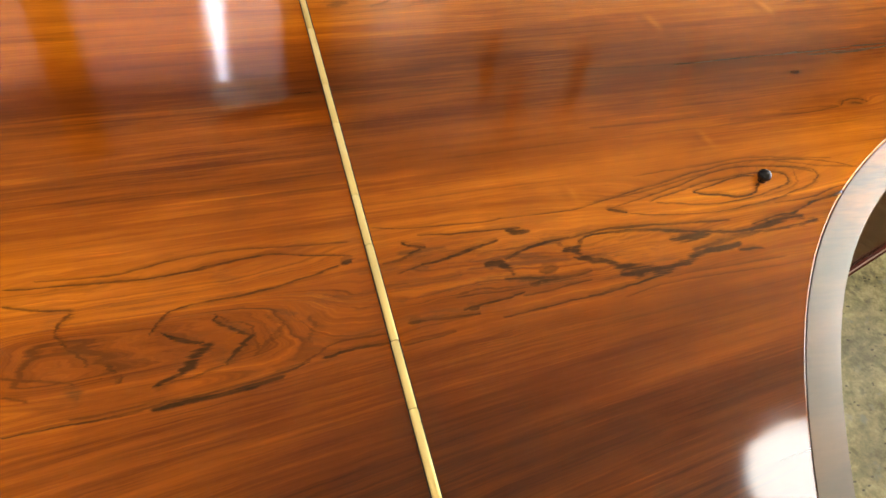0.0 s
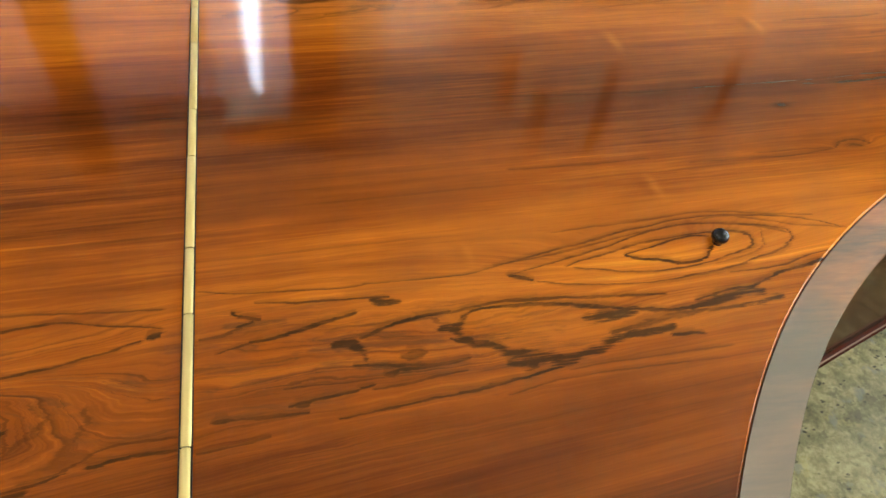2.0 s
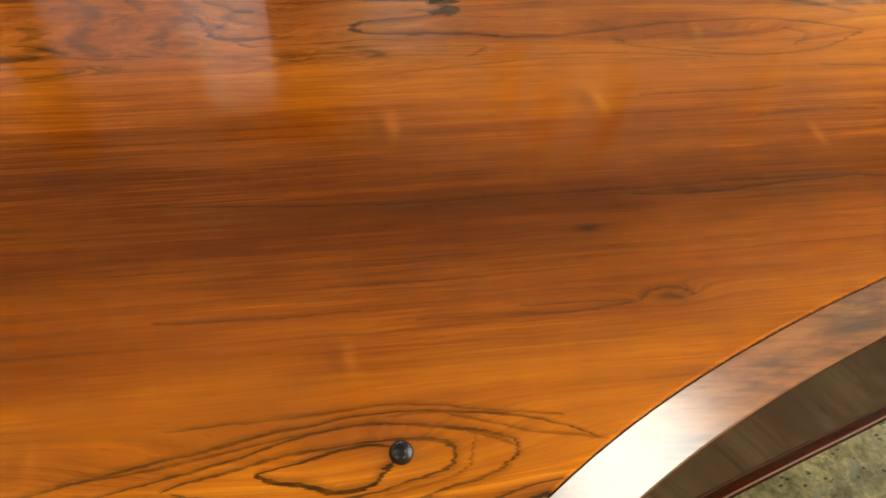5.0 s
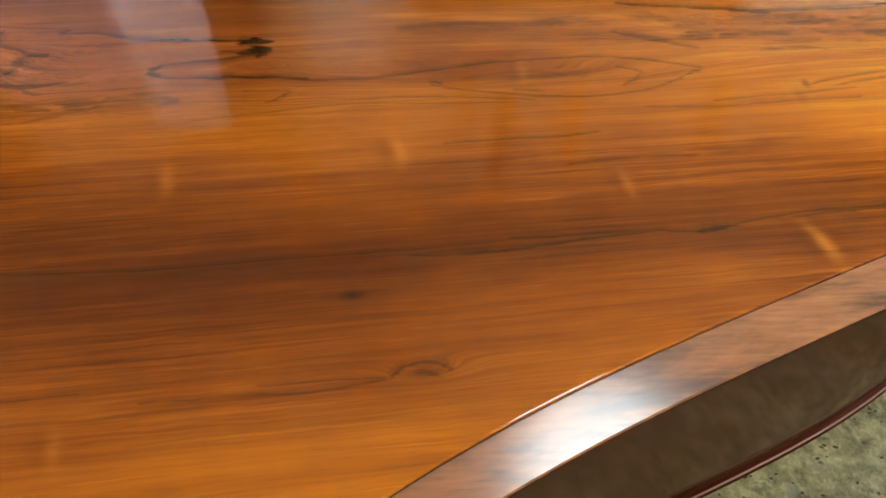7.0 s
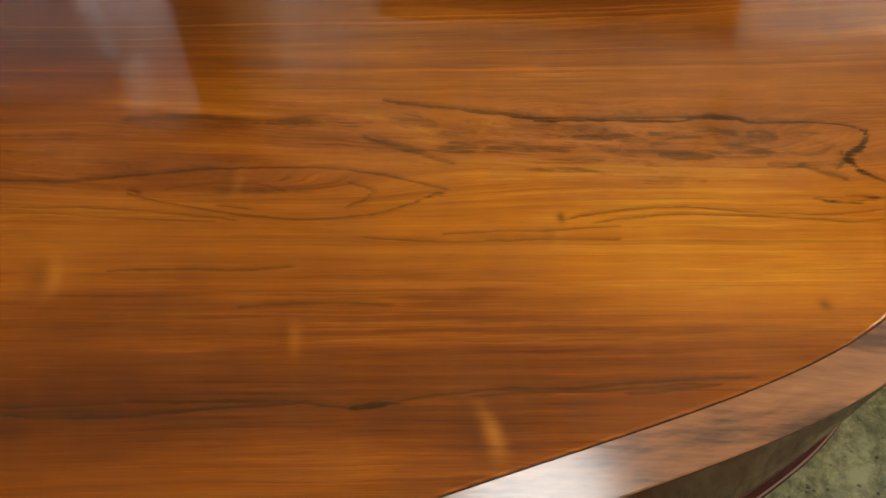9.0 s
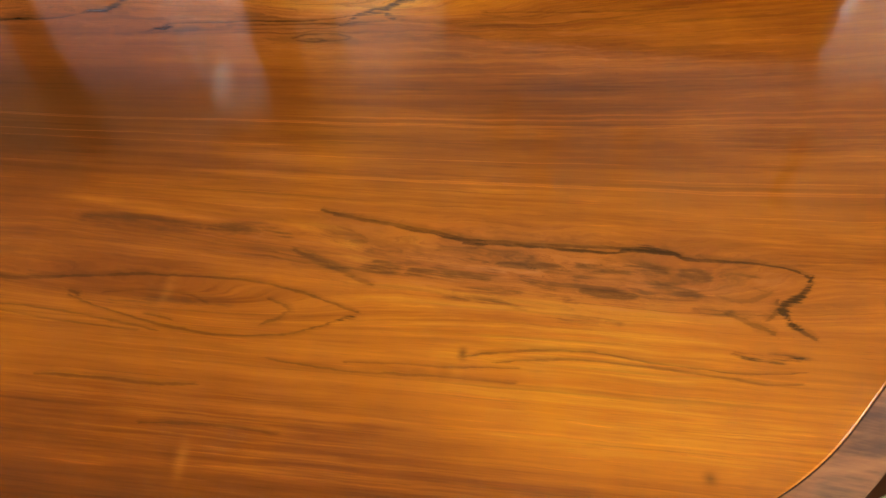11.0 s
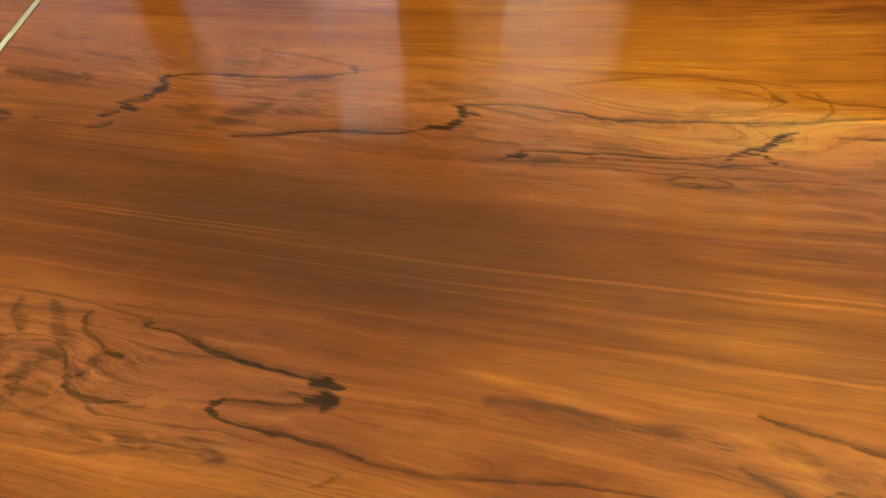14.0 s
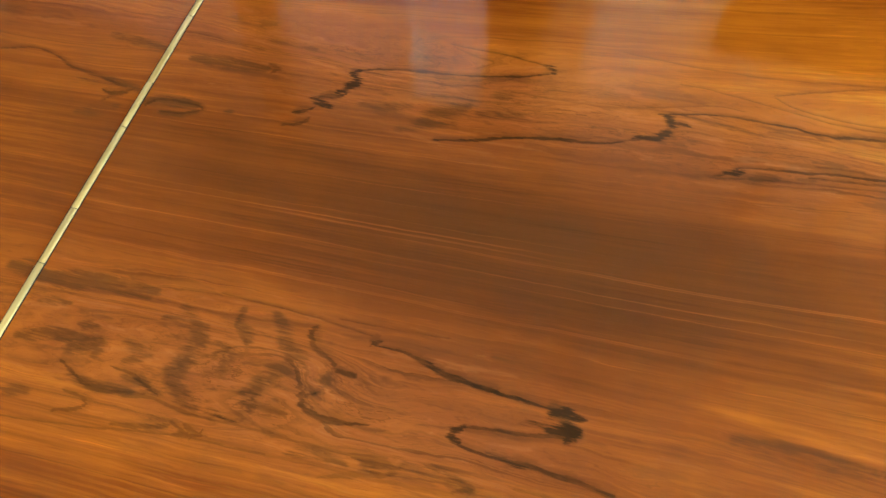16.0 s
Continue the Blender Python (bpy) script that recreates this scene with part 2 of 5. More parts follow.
streak(2.1, 0.78, (-0.2310, -0.1244), (-0.2022, -0.1231), (-0.1722, -0.1226), (-0.1472, -0.1196), (-0.1247, -0.1181), (-0.0981, -0.1157), (-0.0738, -0.1125), (-0.0555, -0.1078))
streak(3.8, 0.90, (-0.1511, -0.1225), (-0.1314, -0.1213), (-0.1118, -0.1200), (-0.0915, -0.1178), (-0.0723, -0.1148))
streak(2.8, 0.84, (-0.0482, -0.1067), (-0.0296, -0.1043), (-0.0032, -0.1033))
streak(1.8, 0.60, (-0.2201, -0.0147), (-0.1791, -0.0173), (-0.1580, -0.0152), (-0.1362, -0.0110), (-0.1139, -0.0088), (-0.0911, -0.0085), (-0.0524, -0.0119), (-0.0123, -0.0144))
streak(1.9, 0.54, (-0.0805, -0.1111), (-0.0590, -0.1071), (-0.0356, -0.0970), (-0.0017, -0.0964))
streak(3.5, 0.42, (-0.0786, -0.0660), (-0.0708, -0.0765), (-0.0774, -0.0863), (-0.0892, -0.0969))
streak(3.5, 0.42, (-0.0519, -0.0732), (-0.0479, -0.0831), (-0.0546, -0.0907))
streak(2.4, 0.48, (-0.2342, -0.0850), (-0.2127, -0.0909), (-0.1941, -0.0962))
streak(2.4, 0.48, (-0.2331, -0.0977), (-0.2180, -0.1035))
streak(1.7, 0.54, (-0.1963, -0.1201), (-0.1660, -0.1191), (-0.1408, -0.1167))
# the curl behind the hinge
streak(5.4, 0.80, (0.2582, 0.3817), (0.2621, 0.3853), (0.2674, 0.3874))
streak(4.5, 0.90, (0.2597, 0.3825), (0.2811, 0.3828), (0.2945, 0.3809), (0.3132, 0.3754), (0.3307, 0.3728), (0.3475, 0.3722), (0.3685, 0.3706), (0.3891, 0.3697), (0.4009, 0.3711))
blot(10.2, 0.90, (0.4013, 0.3729), (0.4043, 0.3669), (0.4045, 0.3587), (0.4048, 0.3506))
blot(5.7, 0.66, (0.3724, 0.3555), (0.3879, 0.3582), (0.4016, 0.3592))
streak(4.0, 0.78, (0.4130, 0.3528), (0.3937, 0.3505), (0.3784, 0.3479), (0.3628, 0.3464), (0.3474, 0.3441), (0.3366, 0.3425))
blot(5.7, 0.90, (0.3383, 0.3433), (0.3311, 0.3380), (0.3306, 0.3331), (0.3373, 0.3294))
streak(4.0, 0.74, (0.3356, 0.3298), (0.3521, 0.3279), (0.3680, 0.3276), (0.3835, 0.3284), (0.4072, 0.3267), (0.4228, 0.3257), (0.4424, 0.3233))
blot(6.2, 0.77, (0.3598, 0.3285), (0.3719, 0.3277), (0.3836, 0.3280))
streak(4.0, 0.64, (0.2197, 0.3868), (0.2142, 0.3809), (0.2158, 0.3748), (0.2223, 0.3695), (0.2320, 0.3649), (0.2416, 0.3600))
streak(4.2, 0.70, (0.2391, 0.3577), (0.2501, 0.3567), (0.2571, 0.3574))
cloud(9.0, 0.66, (0.2370, 0.3546), (0.2363, 0.3458), (0.2316, 0.3396))
streak(4.7, 0.75, (0.2355, 0.3405), (0.2267, 0.3343), (0.2252, 0.3281), (0.2361, 0.3239), (0.2527, 0.3236), (0.2760, 0.3268))
cloud(12.0, 0.55, (0.1880, 0.3843), (0.1969, 0.3760), (0.2005, 0.3677), (0.2068, 0.3592))
cloud(12.0, 0.55, (0.2097, 0.3563), (0.2005, 0.3499), (0.1975, 0.3431))
cloud(13.5, 0.61, (0.1966, 0.3394), (0.1910, 0.3330), (0.1903, 0.3252))
streak(4.7, 0.50, (0.1907, 0.3245), (0.2003, 0.3200), (0.2213, 0.3198))
cloud(10.5, 0.55, (0.1392, 0.3685), (0.1389, 0.3583), (0.1371, 0.3488), (0.1372, 0.3399), (0.1354, 0.3308), (0.1302, 0.3201))
blot(5.7, 0.50, (0.1310, 0.3194), (0.1491, 0.3126), (0.1642, 0.3077), (0.1904, 0.3055))
streak(3.5, 0.37, (0.1609, 0.3819), (0.1619, 0.3704), (0.1747, 0.3618), (0.1745, 0.3528))
cloud(9.0, 0.55, (0.0999, 0.3162), (0.1184, 0.3140), (0.1300, 0.3099))
streak(5.3, 0.50, (0.1539, 0.2952), (0.1630, 0.2921), (0.1691, 0.2914))
streak(4.7, 0.40, (0.2522, 0.2850), (0.2766, 0.2935), (0.3034, 0.3011))
streak(4.7, 0.40, (0.2706, 0.3037), (0.2920, 0.3054), (0.3052, 0.3038))
streak(4.7, 0.35, (0.3177, 0.3112), (0.3381, 0.3089), (0.3526, 0.3049), (0.3378, 0.2975))
streak(2.6, 0.46, (0.1707, 0.3031), (0.2116, 0.3042), (0.2563, 0.3044), (0.2946, 0.3091))
streak(2.0, 0.51, (0.1401, 0.3925), (0.1671, 0.3928), (0.2076, 0.3925), (0.2393, 0.3903), (0.2594, 0.3893))
cloud(9.0, 0.61, (0.2275, 0.2960), (0.2464, 0.2990), (0.2672, 0.2971))
# the two figures along the spine
streak(3.3, 0.83, (0.2522, 0.5684), (0.2892, 0.5788), (0.3166, 0.5882), (0.3447, 0.5953), (0.3639, 0.5979), (0.3879, 0.6015), (0.4108, 0.6105), (0.4266, 0.6186))
blot(6.8, 0.88, (0.4127, 0.6135), (0.4242, 0.6181), (0.4359, 0.6220))
blot(10.2, 0.90, (0.4337, 0.6203), (0.4402, 0.6295), (0.4420, 0.6377), (0.4370, 0.6445))
streak(4.7, 0.80, (0.4408, 0.6388), (0.4506, 0.6397), (0.4598, 0.6379))
streak(2.8, 0.78, (0.4299, 0.6448), (0.4493, 0.6493), (0.4734, 0.6555), (0.4930, 0.6580), (0.5176, 0.6591), (0.5471, 0.6593), (0.5618, 0.6574), (0.6002, 0.6630), (0.6242, 0.6673), (0.6481, 0.6734), (0.6720, 0.6763), (0.6959, 0.6812), (0.7286, 0.6893))
streak(3.5, 0.64, (0.1263, 0.5509), (0.1418, 0.5570), (0.1475, 0.5647))
streak(5.3, 0.80, (0.1294, 0.5658), (0.1412, 0.5711), (0.1474, 0.5778))
blot(9.1, 0.90, (0.1392, 0.5852), (0.1490, 0.5841), (0.1577, 0.5808))
streak(5.3, 0.80, (0.1449, 0.5879), (0.1611, 0.5936), (0.1682, 0.6000))
blot(9.1, 0.90, (0.1594, 0.5953), (0.1668, 0.6037), (0.1717, 0.6131), (0.1664, 0.6189))
streak(4.7, 0.85, (0.1622, 0.6186), (0.1667, 0.6238), (0.1749, 0.6278))
streak(2.6, 0.78, (0.1702, 0.6261), (0.1895, 0.6319), (0.2092, 0.6372), (0.2400, 0.6408), (0.2703, 0.6456), (0.2999, 0.6532), (0.3194, 0.6591), (0.3345, 0.6661))
blot(6.2, 0.90, (0.3253, 0.6740), (0.3343, 0.6718), (0.3348, 0.6648))
streak(2.6, 0.60, (0.2396, 0.6776), (0.2615, 0.6767), (0.2883, 0.6771), (0.3101, 0.6756), (0.3292, 0.6735))
streak(3.5, 0.37, (0.2463, 0.6732), (0.2695, 0.6676), (0.2818, 0.6654), (0.2680, 0.6536))
streak(2.8, 0.74, (0.4810, 0.5926), (0.4944, 0.5999), (0.5009, 0.6057), (0.5218, 0.6105), (0.5545, 0.6149), (0.5824, 0.6201), (0.6150, 0.6233), (0.6474, 0.6302), (0.6730, 0.6378))
blot(6.8, 0.77, (0.4853, 0.5960), (0.4944, 0.5999), (0.5025, 0.6036))
cloud(12.0, 0.50, (0.5111, 0.5977), (0.5203, 0.6010), (0.5294, 0.6037))
streak(2.6, 0.60, (0.5548, 0.6107), (0.6012, 0.6166), (0.6473, 0.6229), (0.6656, 0.6242))
streak(5.3, 0.75, (0.6587, 0.6220), (0.6679, 0.6259), (0.6772, 0.6286))
blot(7.4, 0.90, (0.6696, 0.6353), (0.6792, 0.6435), (0.6858, 0.6481))
blot(5.7, 0.90, (0.6826, 0.6473), (0.6991, 0.6548), (0.7090, 0.6645), (0.7164, 0.6713), (0.7276, 0.6770))
streak(3.1, 0.55, (0.6726, 0.6281), (0.6887, 0.6312), (0.7048, 0.6343))
blot(6.8, 0.77, (0.6995, 0.6451), (0.7029, 0.6399), (0.7091, 0.6377))
streak(2.8, 0.60, (0.6197, 0.5990), (0.6334, 0.6062), (0.6561, 0.6102), (0.6750, 0.6076))
streak(2.6, 0.51, (0.6243, 0.5977), (0.6424, 0.5978), (0.6649, 0.6024), (0.6763, 0.6073))
blot(5.7, 0.55, (0.6356, 0.6015), (0.6469, 0.6029), (0.6583, 0.6049))
streak(2.1, 0.46, (0.5250, 0.6912), (0.5742, 0.7095), (0.6241, 0.7245), (0.6739, 0.7290), (0.6984, 0.7277), (0.7124, 0.7173), (0.7208, 0.7125))
streak(2.1, 0.46, (0.5251, 0.6891), (0.5507, 0.6800), (0.5999, 0.6780), (0.6483, 0.6832), (0.6968, 0.6983), (0.7208, 0.7125))
streak(5.3, 0.60, (0.7052, 0.7183), (0.7146, 0.7137), (0.7208, 0.7125))
streak(1.9, 0.41, (0.4445, 0.6831), (0.4752, 0.6832), (0.5260, 0.6777), (0.5609, 0.6737), (0.6000, 0.6728), (0.6482, 0.6786), (0.6964, 0.6910))
streak(1.9, 0.37, (0.3937, 0.7074), (0.4724, 0.7073), (0.5487, 0.7142), (0.6491, 0.7303), (0.7321, 0.7341))
streak(1.8, 0.37, (0.3041, 0.6368), (0.3802, 0.6407), (0.4288, 0.6519), (0.4771, 0.6665), (0.5021, 0.6668))
streak(4.7, 0.50, (0.0961, 0.6026), (0.0988, 0.6089), (0.0916, 0.6129))
streak(3.5, 0.55, (0.0057, 0.5399), (0.0162, 0.5502), (0.0419, 0.5522), (0.0561, 0.5502), (0.0419, 0.5417), (0.0200, 0.5380))
# further along the spine
streak(2.8, 0.55, (0.7438, 0.7299), (0.7605, 0.7137), (0.7452, 0.6951), (0.7140, 0.6845), (0.6829, 0.6754))
streak(2.8, 0.60, (0.7278, 0.7239), (0.7603, 0.7202), (0.7976, 0.7239), (0.8294, 0.7258), (0.8555, 0.7229))
streak(3.1, 0.64, (0.7090, 0.6805), (0.7452, 0.6943), (0.7976, 0.7085), (0.8291, 0.7145), (0.8555, 0.7229))
streak(4.7, 0.70, (0.8133, 0.7111), (0.8344, 0.7170), (0.8555, 0.7229))
streak(3.1, 0.69, (0.7614, 0.6783), (0.8130, 0.6868), (0.8642, 0.6915), (0.9005, 0.7028), (0.9266, 0.7117), (0.9873, 0.7218))
streak(4.7, 0.60, (0.8181, 0.6854), (0.8488, 0.6889), (0.8900, 0.6980))
blot(5.7, 0.77, (0.6665, 0.6311), (0.6784, 0.6405), (0.6935, 0.6444), (0.7054, 0.6576), (0.7229, 0.6681))
streak(2.4, 0.46, (0.4762, 0.5901), (0.5364, 0.6016), (0.5972, 0.6102), (0.6476, 0.6171), (0.6673, 0.6233))
streak(2.4, 0.37, (0.7874, 0.6563), (0.8577, 0.6643), (0.9226, 0.6736), (0.9819, 0.6864))
streak(1.9, 0.41, (0.6571, 0.7174), (0.6902, 0.7161), (0.7070, 0.7090), (0.6920, 0.6943), (0.6661, 0.6845))
# the long eye in the middle
streak(3.0, 0.55, (0.3538, 0.3292), (0.3983, 0.3277), (0.4435, 0.3220), (0.4856, 0.3218), (0.5248, 0.3282), (0.5719, 0.3354), (0.6035, 0.3387))
streak(2.8, 0.55, (0.5996, 0.3380), (0.6353, 0.3399), (0.6669, 0.3399), (0.6947, 0.3355), (0.7145, 0.3300), (0.7383, 0.3245))
blot(5.1, 0.70, (0.7250, 0.3168), (0.7322, 0.3204), (0.7383, 0.3242))
streak(2.1, 0.48, (0.7304, 0.3193), (0.7090, 0.3082), (0.6875, 0.3006), (0.6508, 0.2954), (0.6202, 0.2966), (0.5926, 0.2997), (0.5639, 0.3047), (0.5471, 0.3079), (0.5294, 0.3132))
streak(2.8, 0.44, (0.6718, 0.3275), (0.6846, 0.3240), (0.6897, 0.3193), (0.6841, 0.3124), (0.6712, 0.3051))
streak(3.6, 0.40, (0.3758, 0.3112), (0.4054, 0.3119), (0.4280, 0.3106), (0.4238, 0.3038), (0.4116, 0.2983))
streak(1.7, 0.37, (0.3568, 0.2813), (0.4156, 0.2894), (0.4628, 0.2946), (0.4951, 0.2949), (0.5279, 0.2925), (0.5595, 0.2920), (0.5907, 0.2915))
streak(1.6, 0.29, (0.5525, 0.3172), (0.5829, 0.3237), (0.6146, 0.3237), (0.6314, 0.3184))
streak(3.8, 0.66, (0.6927, 0.4090), (0.7158, 0.4054), (0.7406, 0.4026), (0.7649, 0.4012), (0.7889, 0.3984), (0.8086, 0.3946), (0.8360, 0.3962), (0.8747, 0.3985), (0.9054, 0.4007), (0.9389, 0.4030))
blot(6.1, 0.70, (0.8027, 0.3958), (0.8145, 0.3952), (0.8262, 0.3954))
blot(6.1, 0.66, (0.9165, 0.3987), (0.9281, 0.4011), (0.9389, 0.4025))
streak(4.2, 0.40, (0.6786, 0.3714), (0.7036, 0.3624), (0.7279, 0.3538), (0.7456, 0.3476))
streak(2.8, 0.37, (0.7064, 0.3953), (0.7210, 0.3922), (0.7336, 0.3853), (0.7197, 0.3829))
# the figure towards the tail
streak(2.6, 0.64, (0.7017, 0.4057), (0.7391, 0.4038), (0.7640, 0.3990), (0.7848, 0.3975))
streak(3.8, 0.78, (0.7806, 0.3973), (0.8095, 0.3939), (0.8263, 0.3946), (0.8684, 0.3958), (0.9108, 0.3965), (0.9286, 0.4003), (0.9545, 0.4008), (0.9666, 0.3977), (0.9883, 0.3987), (1.0187, 0.3994), (1.0397, 0.3973), (1.0525, 0.3919))
blot(6.8, 0.88, (0.8032, 0.3924), (0.8115, 0.3928), (0.8199, 0.3937))
blot(6.8, 0.90, (0.9202, 0.4005), (0.9399, 0.4025), (0.9607, 0.3999))
blot(6.2, 0.90, (1.0514, 0.3936), (1.0455, 0.3816), (1.0401, 0.3734), (1.0291, 0.3657), (1.0283, 0.3584), (1.0326, 0.3515), (1.0404, 0.3480))
streak(3.5, 0.64, (1.0326, 0.3515), (1.0394, 0.3475), (1.0491, 0.3425))
streak(4.0, 0.37, (0.9842, 0.3689), (1.0046, 0.3675), (1.0254, 0.3774))
streak(3.1, 0.37, (0.9866, 0.3850), (0.9984, 0.3890), (1.0153, 0.3886))
streak(4.0, 0.51, (0.9887, 0.3558), (1.0036, 0.3510), (1.0164, 0.3461), (1.0232, 0.3421))
streak(3.5, 0.51, (1.0164, 0.3525), (1.0255, 0.3611), (1.0271, 0.3723))
blot(5.7, 0.55, (0.9916, 0.3254), (1.0108, 0.3230), (1.0365, 0.3259))
streak(2.0, 0.55, (0.8088, 0.2987), (0.8556, 0.3099), (0.8946, 0.3136), (0.9253, 0.3122), (0.9715, 0.3107), (0.9949, 0.3105), (1.0397, 0.3169))
streak(1.9, 0.51, (0.8350, 0.2981), (0.8740, 0.3056), (0.9127, 0.3078), (0.9705, 0.3073), (1.0087, 0.3051), (1.0363, 0.3079))
streak(1.9, 0.46, (0.7345, 0.2857), (0.7711, 0.2891), (0.8081, 0.2912), (0.8535, 0.2964))
streak(2.4, 0.46, (0.6840, 0.2819), (0.7417, 0.2800), (0.7964, 0.2835), (0.8519, 0.2851))
streak(1.9, 0.46, (0.4640, 0.2988), (0.5061, 0.3002), (0.5384, 0.2994), (0.5638, 0.2974), (0.6040, 0.2932))
streak(2.8, 0.51, (0.5270, 0.3167), (0.5370, 0.3146), (0.5350, 0.3107))
streak(1.9, 0.41, (0.5876, 0.3048), (0.6023, 0.3039), (0.6116, 0.3023))
streak(2.8, 0.46, (0.5328, 0.2516), (0.5625, 0.2541), (0.6032, 0.2544), (0.6439, 0.2580))
streak(2.4, 0.41, (0.6142, 0.2275), (0.6601, 0.2325), (0.7072, 0.2317))
# the long dark seam and the small knots
streak(3.1, 0.60, (0.5010, 0.1580), (0.5391, 0.1579), (0.5769, 0.1601), (0.6180, 0.1643), (0.6571, 0.1669))
streak(4.2, 0.85, (0.6817, 0.1646), (0.6908, 0.1657), (0.7091, 0.1693))
streak(2.8, 0.55, (0.7061, 0.1690), (0.7403, 0.1749), (0.7719, 0.1775), (0.8039, 0.1787), (0.8529, 0.1838), (0.9162, 0.1881))
streak(2.4, 0.46, (0.7496, 0.1730), (0.7909, 0.1761), (0.8359, 0.1786), (0.8855, 0.1836))
streak(2.6, 0.46, (0.8356, 0.1761), (0.8617, 0.1783), (0.8952, 0.1831))
# small knots by the bay
streak(2.8, 0.64, (0.4849, 0.0773), (0.4955, 0.0844), (0.5101, 0.0856), (0.5197, 0.0799))
streak(4.2, 0.60, (0.4979, 0.0799), (0.5058, 0.0801), (0.5131, 0.0775))
streak(1.9, 0.46, (0.3573, 0.0730), (0.3981, 0.0735), (0.4459, 0.0729), (0.4849, 0.0773))
streak(1.7, 0.46, (0.4162, 0.0784), (0.4527, 0.0787), (0.4850, 0.0780))
streak(1.9, 0.51, (0.2323, 0.0169), (0.2614, 0.0190), (0.2914, 0.0202), (0.3168, 0.0220), (0.3402, 0.0235), (0.3694, 0.0212), (0.3961, 0.0166), (0.4283, 0.0121))
streak(1.8, 0.46, (0.3379, 0.0170), (0.3588, 0.0187), (0.3853, 0.0127), (0.4116, 0.0043), (0.4484, -0.0022))
streak(2.8, 0.55, (0.3748, 0.0092), (0.3852, 0.0051), (0.4007, -0.0010))
streak(1.7, 0.46, (0.2171, 0.0795), (0.2719, 0.0789), (0.3281, 0.0810))
streak(1.8, 0.46, (0.1968, 0.1628), (0.2905, 0.1592), (0.3614, 0.1578), (0.4214, 0.1606), (0.4904, 0.1622), (0.5626, 0.1657))
streak(2.6, 0.55, (0.5628, 0.1667), (0.5999, 0.1675), (0.6525, 0.1677), (0.6896, 0.1648))
streak(4.0, 0.69, (0.6817, 0.1643), (0.6984, 0.1673), (0.7126, 0.1685))
# by the hinge
streak(3.5, 0.55, (-0.1480, 0.5673), (-0.1191, 0.5758), (-0.0948, 0.5725), (-0.0764, 0.5643), (-0.0438, 0.5596), (-0.0171, 0.5548))
streak(5.3, 0.65, (-0.0374, 0.5473), (-0.0232, 0.5459), (-0.0091, 0.5549))
streak(3.5, 0.46, (-0.0314, 0.5359), (-0.0244, 0.5429), (-0.0189, 0.5477))
streak(3.5, 0.55, (0.0511, 0.3156), (0.0658, 0.3088), (0.0820, 0.3026), (0.0984, 0.3041), (0.1219, 0.3079))
streak(4.7, 0.60, (0.0880, 0.3199), (0.1040, 0.3182), (0.1223, 0.3114), (0.1297, 0.3092))
streak(3.5, 0.51, (0.0643, 0.2958), (0.0822, 0.2943), (0.0817, 0.2873), (0.0635, 0.2803))
streak(3.1, 0.51, (0.1448, 0.2949), (0.1596, 0.2898), (0.1690, 0.2915), (0.1486, 0.2868))
streak(3.5, 0.46, (0.1054, 0.2823), (0.1282, 0.2865), (0.1460, 0.2925))
streak(3.5, 0.46, (0.1036, 0.3022), (0.1269, 0.3064), (0.1579, 0.3025), (0.1742, 0.3028))
streak(1.9, 0.41, (0.0327, 0.2688), (0.0801, 0.2748), (0.1490, 0.2861), (0.2157, 0.2905))
streak(1.9, 0.41, (0.2308, 0.3953), (0.2643, 0.3975), (0.3135, 0.4017))
# the block at the bend
blot(9.1, 0.90, (0.3908, 0.3659), (0.4010, 0.3670), (0.4115, 0.3668))
blot(9.1, 0.90, (0.3916, 0.3561), (0.4021, 0.3573), (0.4104, 0.3575))
# soft clouds
cloud(14.9, 0.75, (0.0229, 0.6012), (0.0526, 0.6024), (0.0892, 0.6059))
cloud(12.6, 0.70, (0.0032, 0.5446), (0.0219, 0.5496), (0.0496, 0.5526))
cloud(9.2, 0.55, (0.0507, 0.5451), (0.0380, 0.5389), (0.0206, 0.5368))
cloud(6.9, 0.60, (0.0750, 0.5526), (0.0816, 0.5541))
cloud(18.4, 0.60, (0.2387, 0.5870), (0.2591, 0.6035), (0.2721, 0.6118))
cloud(13.8, 0.55, (0.2209, 0.5713), (0.2470, 0.5850), (0.2659, 0.5894))
cloud(16.1, 0.50, (0.2890, 0.6251), (0.3051, 0.6329))
cloud(10.3, 0.50, (0.2815, 0.6060), (0.3202, 0.6136))
cloud(20.7, 0.40, (0.1839, 0.5888), (0.2223, 0.5977))
cloud(16.1, 0.35, (0.1533, 0.3561), (0.1679, 0.3576))
cloud(16.1, 0.45, (0.1271, 0.2904), (0.1477, 0.2950))
cloud(13.8, 0.45, (0.0906, 0.3405), (0.1098, 0.3337))
cloud(11.5, 0.75, (0.0576, 0.3747), (0.0783, 0.3790), (0.0932, 0.3804))
cloud(16.1, 0.40, (0.1170, 0.3663), (0.1279, 0.3669))
cloud(16.1, 0.35, (0.3450, 0.3959), (0.3750, 0.3937))
cloud(23.0, 0.35, (0.2152, 0.6514), (0.2543, 0.6641))
cloud(11.5, 0.50, (-0.0658, 0.5515), (-0.0254, 0.5574), (-0.0013, 0.5529))
cloud(13.8, 0.50, (-0.0468, 0.5194), (-0.0171, 0.5327))
